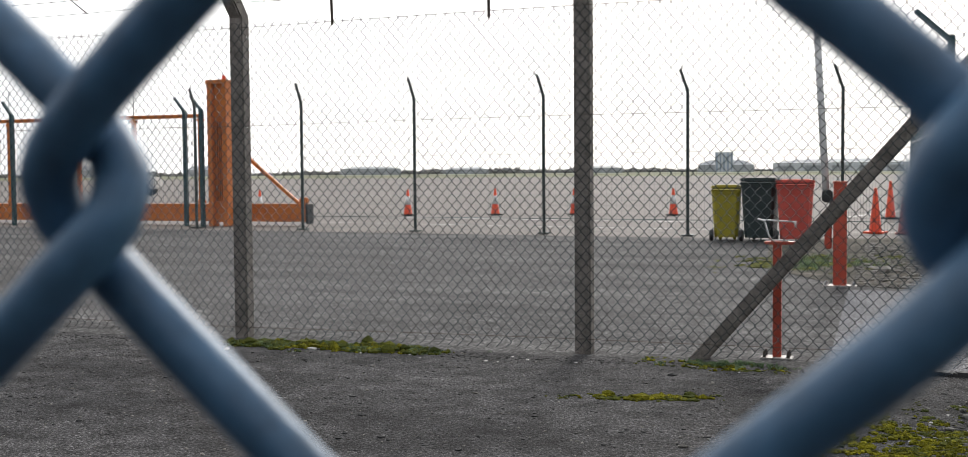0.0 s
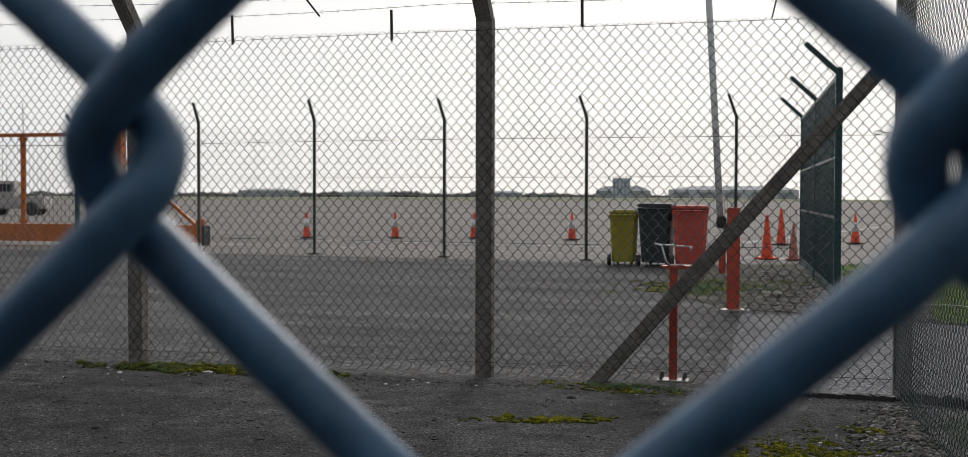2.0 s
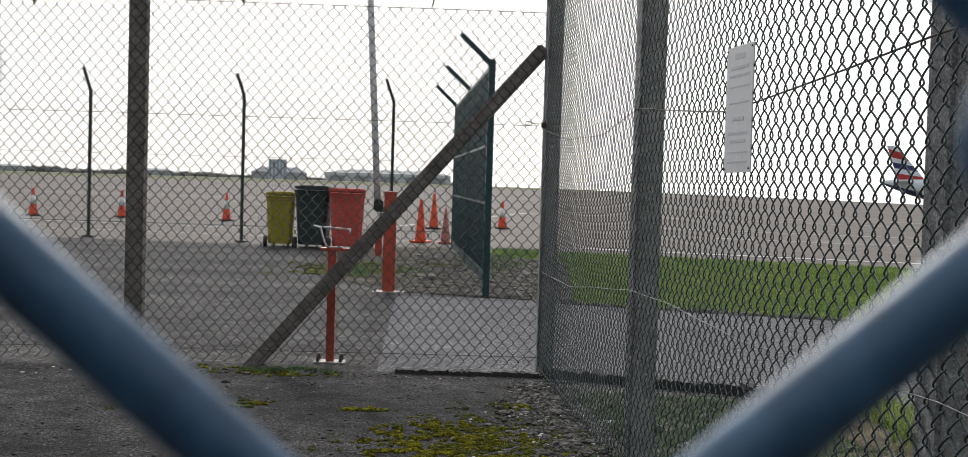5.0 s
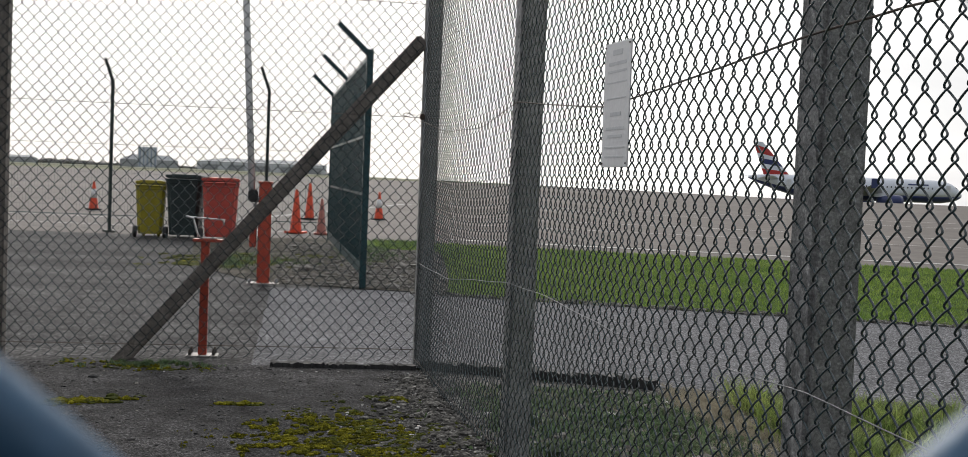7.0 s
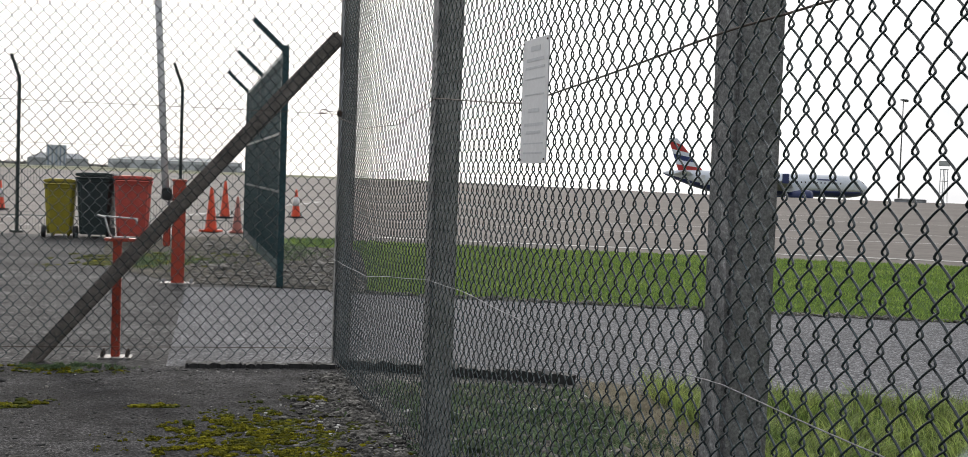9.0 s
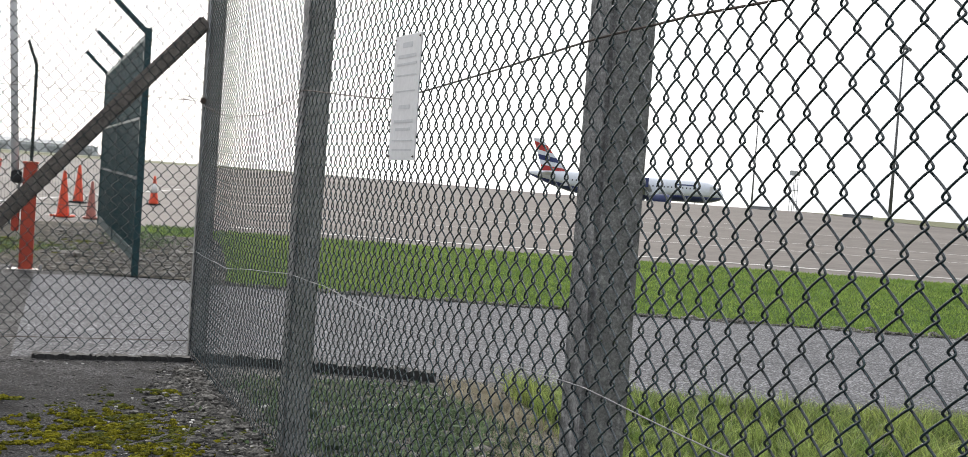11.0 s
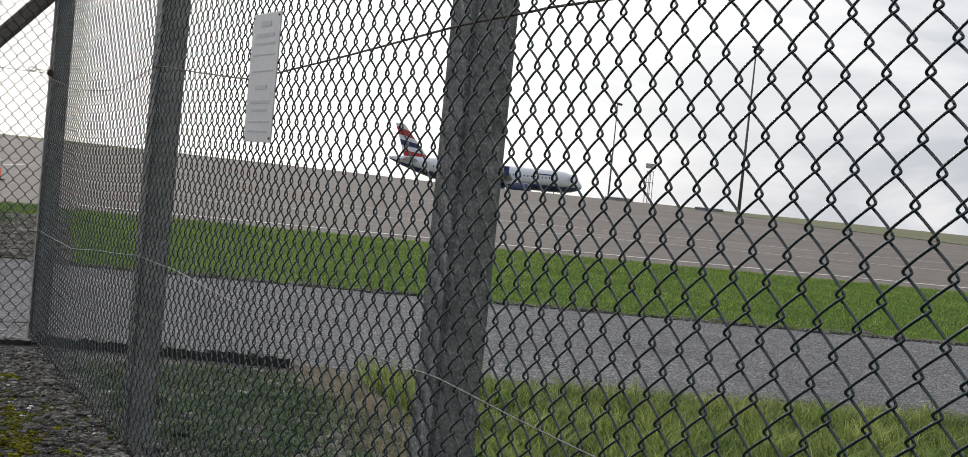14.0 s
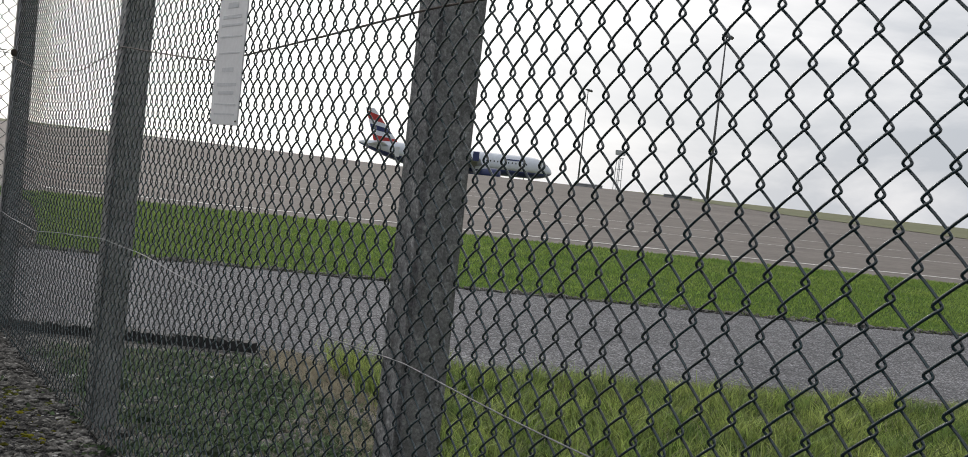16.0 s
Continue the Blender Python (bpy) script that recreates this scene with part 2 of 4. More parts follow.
SIGN_WHITE = material("white_sign_sheet", (0.76, 0.76, 0.76), (0.84, 0.84, 0.84), 3, (0.35, 0.5), 0, 0.05, 60, 0.05)
SIGN_GREY = material("pale_grey_print", (0.60, 0.61, 0.62), (0.68, 0.69, 0.70), 5, (0.4, 0.6), 0, 0, 60, 0.06)
PLANE_WHITE = material("white_aircraft_paint", (0.72, 0.77, 0.86), (0.80, 0.84, 0.90), 0.3, (0.25, 0.35), 0, 0.02, 4, 0.04, coat=0.3)
PLANE_BLUE = material("navy_aircraft_paint", (0.012, 0.025, 0.12), (0.018, 0.035, 0.15), 0.3, (0.25, 0.35), 0, 0.02, 4, 0.05, coat=0.3)
PLANE_RED = material("red_aircraft_paint", (0.42, 0.03, 0.03), (0.5, 0.045, 0.04), 0.3, (0.3, 0.4), 0, 0.02, 4, 0.05)
PLANE_GREY = material("grey_wing_paint", (0.24, 0.25, 0.27), (0.31, 0.32, 0.34), 0.3, (0.35, 0.5), 0, 0.02, 4, 0.05)
DARK_GLASS = material("dark_glass", (0.012, 0.014, 0.018), (0.03, 0.033, 0.04), 2, (0.1, 0.2), 0, 0, 10)
# FAR_WALL, FAR_PALE and FAR_ROOF are raised in tone to paint in distance haze
FAR_WALL = material("hazed_grey_cladding", (0.44, 0.46, 0.49), (0.56, 0.58, 0.61), 0.2, (0.6, 0.8), 0, 0.1, 2, 0.12)
FAR_PALE = material("hazed_pale_cladding", (0.66, 0.69, 0.73), (0.76, 0.78, 0.82), 0.2, (0.5, 0.7), 0, 0.1, 2, 0.1)
FAR_BLUE = material("blue_grey_cladding", (0.30, 0.38, 0.50), (0.38, 0.46, 0.58), 0.2, (0.5, 0.7), 0, 0.1, 2, 0.1)
FAR_ROOF = material("hazed_grey_roof", (0.34, 0.36, 0.38), (0.44, 0.455, 0.475), 0.2, (0.6, 0.8), 0, 0.1, 2, 0.12)
MAST_GREY = material("weathered_mast_steel", (0.10, 0.105, 0.11), (0.17, 0.175, 0.18), 0.6, (0.5, 0.7), 0.3, 0.1, 5, 0.12)
POST_GREEN = material("dull_green_post_steel", (0.020, 0.034, 0.033), (0.045, 0.058, 0.052), 5, (0.4, 0.6), 0, 0.15, 60, 0.2)
PLATE = material("dirty_white_steel", (0.36, 0.33, 0.31), (0.52, 0.49, 0.46), 9, (0.5, 0.75), 0, 0.2, 70, 0.25)
# pale grey because the haze of distance is mixed into the leaf colour
HEDGE = material("hazed_far_hedge", (0.24, 0.24, 0.235), (0.38, 0.37, 0.36), 0.3, (0.9, 1.0), 0, 0.2, 2, 0.4, spec=0.1)


def leafy(m, share):
    """Let some of the light through, as thin leaves do."""
    nodes, links = m.node_tree.nodes, m.node_tree.links
    p, out = nodes["Principled BSDF"], nodes["Material Output"]
    thin, mix = nodes.new("ShaderNodeBsdfTranslucent"), nodes.new("ShaderNodeMixShader")
    links.new(p.inputs["Base Color"].links[0].from_socket, thin.inputs["Color"])
    mix.inputs["Fac"].default_value = share
    links.new(p.outputs[0], mix.inputs[1])
    links.new(thin.outputs[0], mix.inputs[2])
    links.new(mix.outputs[0], out.inputs["Surface"])


for m in (BLADE, STRIP_BLADE, STRAW, WEED):
    leafy(m, 0.4)


# ---- building helpers ----
def mesh_object(name, verts, faces, mat, parent=None, label="", smooth=False):
    me = bpy.data.meshes.new(name)
    me.from_pydata([tuple(v) for v in verts], [], faces)
    me.materials.append(mat)
    if smooth:
        me.polygons.foreach_set("use_smooth", [True] * len(me.polygons))
    ob = new(name, me)
    if parent is not None:
        ob.parent = parent
    if label:
        tagged(ob, label)
    return ob


def part(name, bm, mat, parent=None, label="", smooth=False):
    me = bpy.data.meshes.new(name)
    bmesh.ops.recalc_face_normals(bm, faces=bm.faces)
    bm.to_mesh(me)
    bm.free()
    me.materials.append(mat)
    if smooth:
        me.polygons.foreach_set("use_smooth", [True] * len(me.polygons))
    ob = new(name, me)
    if parent is not None:
        ob.parent = parent
    if label:
        tagged(ob, label)
    return ob


def again(ob, m, parent=None):
    """Another object on the same mesh."""
    o = ob.copy()
    scene.collection.objects.link(o)
    o.parent = parent if parent is not None else ob.parent
    o.matrix_basis = m
    return o


def thing(name, m, label, category, group="", kind=""):
    e = new(name)
    e.matrix_basis = m
    e.empty_display_size = 0.1
    return tagged(e, label, category, group, kind)


def box(size, m=None, bevel=0.0, bm=None):
    b = bmesh.new()
    bmesh.ops.create_cube(b, size=1.0, matrix=Matrix.Diagonal((*size, 1)))
    if bevel:
        bmesh.ops.bevel(b, geom=b.edges[:], offset=bevel, segments=2, affect="EDGES")
    if m is not None:
        bmesh.ops.transform(b, matrix=m, verts=b.verts)
    if bm is None:
        return b
    me = bpy.data.meshes.new("t")
    b.to_mesh(me)
    b.free()
    bm.from_mesh(me)
    bpy.data.meshes.remove(me)
    return bm


def sweep_arrays(points, r, sides):
    """A tube along points, radius r (a number or one for each point)."""
    pts = np.asarray(points, float)
    n = len(pts)
    rad = np.full(n, r) if np.isscalar(r) else np.asarray(r, float)
    tan = np.gradient(pts, axis=0)
    tan /= np.linalg.norm(tan, axis=1, keepdims=True) + 1e-12
    ref = np.array([0.0, 1.0, 0.0]) if abs(tan[:, 1]).mean() < 0.8 else np.array([1.0, 0.0, 0.0])
    side = np.cross(tan, ref)
    side /= np.linalg.norm(side, axis=1, keepdims=True) + 1e-12
    up = np.cross(side, tan)
    ang = np.arange(sides) * 2 * np.pi / sides
    v = pts[:, None] + rad[:, None, None] * (np.cos(ang)[None, :, None] * side[:, None] + np.sin(ang)[None, :, None] * up[:, None])
    faces = []
    for i in range(n - 1):
        a, b = i * sides, (i + 1) * sides
        for k in range(sides):
            q = (k + 1) % sides
            faces.append((a + k, a + q, b + q, b + k))
    faces.append(tuple(range(sides))[::-1])
    faces.append(tuple(range((n - 1) * sides, n * sides)))
    return v.reshape(-1, 3), faces


def tube(name, points, r, sides, mat, parent=None, label=""):
    v, f = sweep_arrays(points, r, sides)
    return mesh_object(name, v, f, mat, parent, label, True)


def lathe_bm(profile, seg=24):
    """Profile of (radius, z) turned round z."""
    bm = bmesh.new()
    rings = [[bm.verts.new((r * math.cos(2 * math.pi * k / seg), r * math.sin(2 * math.pi * k / seg), z)) for k in range(seg)] for r, z in profile]
    for a, b in zip(rings, rings[1:]):
        for k in range(seg):
            bm.faces.new((a[k], a[(k + 1) % seg], b[(k + 1) % seg], b[k]))
    bm.faces.new(rings[0][::-1])
    bm.faces.new(rings[-1])
    return bm


def sheet(name, outline, z, mat, label="", category="ground"):
    bm = bmesh.new()
    bm.faces.new([bm.verts.new((x, y, z)) for x, y in outline])
    ob = part(name, bm, mat)
    if ob.data.polygons[0].normal.z < 0:
        ob.data.flip_normals()
    return tagged(ob, label, category, kind="structure")


# ---- the ground ----
FENCE_Y, CORNER_X = 7.40, 0.60


def side_x(y):
    return CORNER_X + 0.0758 * (7.38 - y)


def inside(x, y, outline):
    hit = False
    for (xa, ya), (xb, yb) in zip(outline, outline[1:] + outline[:1]):
        if (ya > y) != (yb > y) and x < (xb - xa) * (y - ya) / (yb - ya) + xa:
            hit = not hit
    return hit


# added, never in view: keeps the rear sky off the wires' near side
tagged(part("wall_unseen_shade", box((14.0, 0.2, 1.7), Matrix.Translation((0.5, -0.95, 0.85)), 0.01), DARK_WALL), "plain dark wall added out of view to shade the near wires", "wall", kind="structure")


def crest(bearing):
    """How far the airfield runs level in a direction (degrees, to the left of y), and the fall beyond."""
    dip = float(np.interp(bearing, [-180, -110, -70, -22, -17, -8, -3, 12, 180], [1, 1, 12.5, 12.5, 10, 6.5, 5, 1, 1]))
    level = 2280.0 / dip
    return level, 1.22 / level + 0.0005 + 0.027 * min(1.0, max(0.0, (dip - 7) / 5))


def ground_z(x, y):
    level, fall = crest(math.degrees(math.atan2(-x, y)))
    return -fall * max(0.0, math.hypot(x, y) - level)


def grass_from(bearing):
    """Where the far grass begins in a direction."""
    level = crest(bearing)[0]
    if bearing > -12:
        return min(2000.0, 260 / max(0.15, math.cos(radians(bearing))))
    return float(np.interp(bearing, [-75, -50, -42, -38, -34, -20], [60, 82, 100, 128, level - 1, level + 30]))


def far_sheet(name, start, rings, lift, bearings, mat, label):
    """A sheet over the level ground and down its far fall, in rings round the yard."""
    v, f = [], []
    for b in bearings:
        level, a = crest(b)[0], start(b)
        for k in rings:
            if k <= 1:
                r = a + (max(level, a + 1) - a) * k
            else:
                r = max(level, a + 1) + (3200 - max(level, a + 1)) * (k - 1) ** 2
            x, y = -r * math.sin(radians(b)), r * math.cos(radians(b))
            v.append((x, y, ground_z(x, y) + lift))
    n = len(rings)
    for i in range(len(bearings) - 1):
        for k in range(n - 1):
            f.append((i * n + k, i * n + k + 1, (i + 1) * n + k + 1, (i + 1) * n + k))
    ob = mesh_object(name, v, f, mat)
    if ob.data.polygons[n // 2].normal.z < 0:
        ob.data.flip_normals()
    return tagged(ob, label, "ground", kind="structure")


far_sheet("ground", lambda b: 0.01, (0, 0.1, 0.4, 0.8, 1, 1.1, 1.3, 1.6, 2), -0.012, [-180 + 2 * k for k in range(181)], APRON, "pale tan concrete apron reaching the horizon")
far_sheet("ground_grass_far", grass_from, (0, 0.5, 1, 1.1, 1.3, 1.6, 2), 0.02, [-75 + k for k in range(136)], FAR_GRASS, "dull green airfield grass beyond the apron")
NEAR_YARD = [(-45, -6), (side_x(-6), -6), (side_x(7.3), 7.3), (-45, 7.3)]
sheet("pavement_near", NEAR_YARD, 0.0, NEAR_ASPHALT, "dark worn asphalt with moss before the fence", "pavement")
YARD = [(-45, 7.3), (-0.42, 7.3), (-0.52, 12.2), (1.2, 12.2), (0.9, 17.0), (-0.3, 20.6), (-45, 24.6)]
sheet("pavement_yard", YARD, 0.0, ASPHALT, "worn grey asphalt compound yard behind the fence", "pavement")
PATHWAY = [(-0.42, 7.3), (side_x(7.3), 7.3), (2.0, 6.75), (26, 0.0), (60, -9), (60, -6), (26, 3.6), (10, 8.75), (1.0, 11.85), (1.2, 12.2), (-0.52, 12.2)]
sheet("pavement_path", PATHWAY, -0.002, PATH_ASPHALT, "pale grey asphalt service road", "road")
STRIP = [(0.9, 12.1), (10, 8.75), (26, 3.6), (60, -6), (60, 2.0), (17.2, 15.8), (2.0, 21.0), (0.4, 21.4), (0.5, 16)]
sheet("ground_grass_strip", STRIP, 0.004, TURF, "mown green grass strip beside the apron")
DIRT = [(-2.2, 20.4), (-1.6, 14.6), (-0.7, 12.75), (0.4, 12.25), (1.3, 11.95), (1.5, 13.6), (1.75, 16.5), (1.85, 18.4), (0.9, 19.0), (0.2, 21.6)]
sheet("ground_dirt", DIRT, 0.008, DIRT_MAT, "brown gravelly dirt round the gate")
VERGE = [(side_x(7.1) + 0.0, 7.2), (2.0, 6.7), (26, 0.0), (60, -9), (60, -20), (side_x(-6), -20), (side_x(-6), -6)]
sheet("ground_verge", VERGE, 0.004, SOIL, "dark weedy soil verge outside the fence")

rng = np.random.default_rng(5)


def blades(name, spots, tall, mat, label, lean=0.5, width=0.006):
    """Many bent blades of grass, one mesh."""
    n = len(spots)
    a = rng.uniform(0, 2 * np.pi, n)
    h = tall * rng.uniform(0.45, 1.15, n)
    bend = h * rng.uniform(0.1, lean, n)
    turn = rng.uniform(0, 2 * np.pi, n)
    base = np.c_[spots, np.zeros(n)]
    w = np.c_[np.cos(a), np.sin(a), np.zeros(n)] * (width / 2)
    away = np.c_[np.cos(turn), np.sin(turn), np.zeros(n)]
    mid = base + away * (bend * 0.35)[:, None] + np.c_[np.zeros((n, 2)), h * 0.6]
    top = base + away * bend[:, None] + np.c_[np.zeros((n, 2)), h]
    v = np.stack([base - w, base + w, mid + w * 0.8, mid - w * 0.8, top], 1).reshape(-1, 3)
    i = np.arange(n)[:, None] * 5
    quads, tris = (i + [0, 1, 2, 3]).tolist(), (i + [3, 2, 4]).tolist()
    ob = mesh_object(name, v, quads + tris, mat)
    return tagged(ob, label, "grass", kind="stuff")


def scatter(n, outline):
    xs, ys = [p[0] for p in outline], [p[1] for p in outline]
    out = []
    while len(out) < n:
        x, y = rng.uniform(min(xs), max(xs)), rng.uniform(min(ys), max(ys))
        if inside(x, y, outline):
            out.append((x, y))
    return np.array(out)


def lumps(name, spots, size, flat, mat, label, category="moss"):
    """Many small uneven lumps lying on the ground, one mesh."""
    bm = bmesh.new()
    bmesh.ops.create_icosphere(bm, subdivisions=1, radius=1.0)
    base = np.array([v.co[:] for v in bm.verts])
    tri = np.array([[v.index for v in f.verts] for f in bm.faces])
    bm.free()
    n = len(spots)
    s = size * rng.lognormal(0, 0.45, n)
    v = base[None] * (1 + rng.uniform(-0.28, 0.28, (n, len(base), 1))) * s[:, None, None] * np.array([1, 1, flat])
    v[:, :, 0] *= rng.uniform(0.7, 1.4, (n, 1))
    spots = np.asarray(spots)
    v[:, :, :2] += spots[:, None, :2]
    if spots.shape[1] > 2:
        v[:, :, 2] += spots[:, 2, None]
    v[:, :, 2] += (s * flat * 0.25)[:, None]
    f = (tri[None] + (np.arange(n) * len(base))[:, None, None]).reshape(-1, 3)
    ob = mesh_object(name, v.reshape(-1, 3), f.tolist(), mat)
    return tagged(ob, label, category, kind="stuff")


def patch(n, cx, cy, sx, sy, turn=0.0):
    """Spots crowded round a few random hearts inside an ellipse."""
    hearts = rng.normal(0, 0.5, (max(4, n // 90), 2))
    p = hearts[rng.integers(0, len(hearts), n)] + rng.normal(0, 0.2, (n, 2))
    p *= [sx, sy]
    c, s = math.cos(turn), math.sin(turn)
    return np.c_[cx + p[:, 0] * c - p[:, 1] * s, cy + p[:, 0] * s + p[:, 1] * c]


# ---- chain-link fences ----
MESH_W, MESH_H = 0.0355, 0.0423


def picket_points(strands, r, fine, w, h, full=1.0, loop=1.32):
    """One zigzag wire: slanting strands lie before and behind the mesh's plane by turns and hook into the next wire at each bend."""
    e, half, flat = r * loop, w / 2, 0.17 if loop > 2 else 0.15
    ctrl = []
    for j in range(strands):
        s = -1 if j % 2 == 0 else 1
        d = -r * 1.04 * full if j % 2 == 0 else r * 1.04 * full
        z = j * h
        ctrl.append((s * (half + e), 0.0, z))
        ctrl.append((s * (half - 0.0006), d, z + h * flat))
        if fine > 1:
            ctrl.append((0.0, d * (1 + 0.6 * (full - 1)), z + h * 0.5))
        ctrl.append((-s * (half - 0.0006), d, z + h * (1 - flat)))
    p = np.array(ctrl)
    if fine > 1:
        out = []
        q = np.vstack([p[:1], p, p[-1:]])
        for i in range(len(p) - 1):
            a, b, c, d = q[i], q[i + 1], q[i + 2], q[i + 3]
            for t in np.arange(fine) / fine:
                out.append(0.5 * (2 * b + (c - a) * t + (2 * a - 5 * b + 4 * c - d) * t * t + (3 * b - a - 3 * c + d) * t ** 3))
        p = np.array(out)
    return p


def chain_link(fence, count, strands, r, sides, fine, mat, w, h, sag=0.0, seed=1, full=1.0, loop=1.32, dip=(0.0, 1.0), shifts=(), stretch=((0, 0.0), (1, 1.0)), lifts=((0, 0.0), (1, 0.0))):
    """Hang the zigzag wires side by side in the fence's own x-z plane, from x = 0; they meet in points along the top."""
    first = [None, None]
    shift = dict(shifts)
    for k in range(count):
        x = (k + 0.5) * w if len(stretch) < 3 else float(np.interp(k + 0.5, *zip(*stretch)))
        lift = (0.0 if k % 2 == 0 else h) + float(np.interp(x, *zip(*lifts)))
        bulge = sag * noise.noise(Vector((x * 0.9, seed, 0.3)))
        tip = sag * 0.5 * noise.noise(Vector((x * 0.7, seed + 9, 0.7)))
        drop = dip[0] * math.sin(math.pi * x / dip[1]) if x < dip[1] else 0.0
        m = Matrix.Translation((x, bulge, lift - drop + sag * 0.25 * noise.noise(Vector((x * 0.5, 3.1, seed))))) @ pose(0, 0, 0, math.degrees(tip))
        m = Matrix.Translation((shift.get(k, 0.0), 0, 0)) @ m
        if first[k % 2] is None:
            v, f = sweep_arrays(picket_points(strands + 1 - k % 2, r, fine, w, h, full, loop), r, sides)
            first[k % 2] = mesh_object("wire", v, f, mat, fence, "", True)
            first[k % 2].matrix_basis = m
        else:
            again(first[k % 2], m, fence)


def concrete_post(fence, x, y, tall, wide, crank=0.0, mat=None):
    """A square concrete post with chamfered edges; with crank, a bent arm that leans to the fence's front."""
    bm = box((wide, wide, tall + 0.3), Matrix.Translation((x, y, tall / 2 - 0.15)), 0.012)
    ob = part("post", bm, mat or CONCRETE, fence)
    if crank:
        m = Matrix.Translation((x, y, tall - 0.03)) @ pose(0, 0, 0, 42)
        arm = part("post_arm", box((wide * 0.94, wide * 0.94, crank), m @ Matrix.Translation((0, 0, crank / 2)), 0.012), mat or CONCRETE, ob)
    return ob


def barbed(fence, a, b, sag, name="barbed_wire"):
    n = max(8, int(abs(b[0] - a[0]) / 0.12))
    t = np.linspace(0, 1, n)
    p = np.outer(1 - t, a) + np.outer(t, b)
    p[:, 2] -= sag * np.abs(np.sin(t * np.pi * 3))
    line = tube(name, p, 0.0016, 4, RUSTY, fence)
    v, f = [], []
    for q in p[1:-1]:
        for d in ((0.012, 0.0, 0.014), (-0.012, 0.004, 0.012)):
            vv, ff = sweep_arrays([q - d, q, q + np.array(d)], 0.0011, 3)
            f += [tuple(i + len(v) for i in k) for k in ff]
            v += vv.tolist()
    tagged(mesh_object("barb", v, f, RUSTY, line), kind="stuff")
    return line


def plain_wire(fence, points, r, mat, name="line_wire"):
    t = np.linspace(0, len(points) - 1, len(points) * 6)
    p = np.array([[np.interp(s, range(len(points)), [q[i] for q in points]) for i in range(3)] for s in t])
    p[:, 2] += 0.0015 * np.sin(t * 5.1)
    return tube(name, p, r, 5, mat, fence)


# the fence at the lens
NEAR = (0.0036, 0.0593, 1.2194)
near_fence = thing("chain_link_fence", pose(*NEAR, 0, 0, -0.4) @ pose(-21 * MESH_W, 0, -28 * MESH_H), "dark blue-green coated chain-link mesh close before the lens", "fence")
chain_link(near_fence, 46, 56, 0.00255, 12, 4, WIRE, MESH_W, MESH_H, shifts=[(k, 0.0014) for k in range(22, 46)])

# the fence across the yard
back_fence = thing("chain_link_fence", pose(-8.0, FENCE_Y, 0.02), "weathered chain-link fence on cranked concrete posts with barbed wire", "fence")
chain_link(back_fence, 242, 54, 0.0022, 5, 2, WIRE_OLD, MESH_W, MESH_H, 0.012, 2, 1.3, 1.9)
for px in (-7.25, -4.63, -1.995):
    concrete_post(back_fence, px + 8.0, 0.06, 2.40, 0.11, 0.52, POST_BROWN)
concrete_post(back_fence, CORNER_X + 8.06, 0.07, 2.72, 0.11)
p0, p1 = Vector((-1.28 + 8, 0.07, -0.08)), Vector((CORNER_X + 8.0, 0.07, 2.075))
way = (p1 - p0)
m = Matrix.Translation((p0 + p1) / 2) @ way.to_track_quat("Z", "Y").to_matrix().to_4x4()
part("brace", box((0.094, 0.094, way.length), m, 0.012), POST_BROWN, back_fence)
tube("stretcher_bar", [(8.615, 0.0, 0.02), (8.615, 0.0, 1.2), (8.615, 0.0, 2.34)], 0.007, 6, GALV, back_fence)
for z in (0.08, 1.57, 2.29):
    plain_wire(back_fence, [(0, -0.01, z), (3.4, -0.012, z - 0.012), (6.0, -0.01, z + 0.006), (8.6, -0.01, z)], 0.0022, RUSTY)
for dy, z in ((-0.06, 2.455), (-0.15, 2.545), (-0.25, 2.635)):
    barbed(back_fence, np.array((0.0, dy, z + 0.01)), np.array((8.64, dy * 0.6, z + 0.02)), 0.022)
for x, lo, hi, lean, dy in ((1.35, 2.28, 2.46, 0, 0), (2.69, 2.29, 2.46, 0, 0), (4.20, 2.26, 2.445, 0, 0), (5.38, 2.25, 2.435, 0, 0), (6.68, 2.30, 2.475, 0, 0), (7.87, 2.31, 2.46, 0.035, 0), (2.09, 2.45, 2.645, -0.15, 0.19), (4.85, 2.43, 2.625, -0.10, 0.19), (7.40, 2.47, 2.645, 0.05, 0.19)):
    foot, head = Vector((x, -0.05, lo)), Vector((x + lean, -0.06 - dy, hi))
    run = head - foot
    part("dropper", box((0.02, 0.004, run.length + 0.02), Matrix.Translation((foot + head) / 2) @ run.to_track_quat("Z", "Y").to_matrix().to_4x4(), 0.001), RUSTY, back_fence)

clamp = part("clamp", box((0.034, 0.03, 0.04), Matrix.Translation((8.60, -0.03, 1.575)), 0.006), RUSTY, back_fence)
ring = [(8.50 + 0.022 * math.cos(a), -0.03, 1.585 + 0.012 * math.sin(a)) for a in np.linspace(0, 2 * np.pi, 13)]
tube("eye_bolt", ring + [(8.56, -0.03, 1.585)], 0.003, 5, RUSTY, clamp)

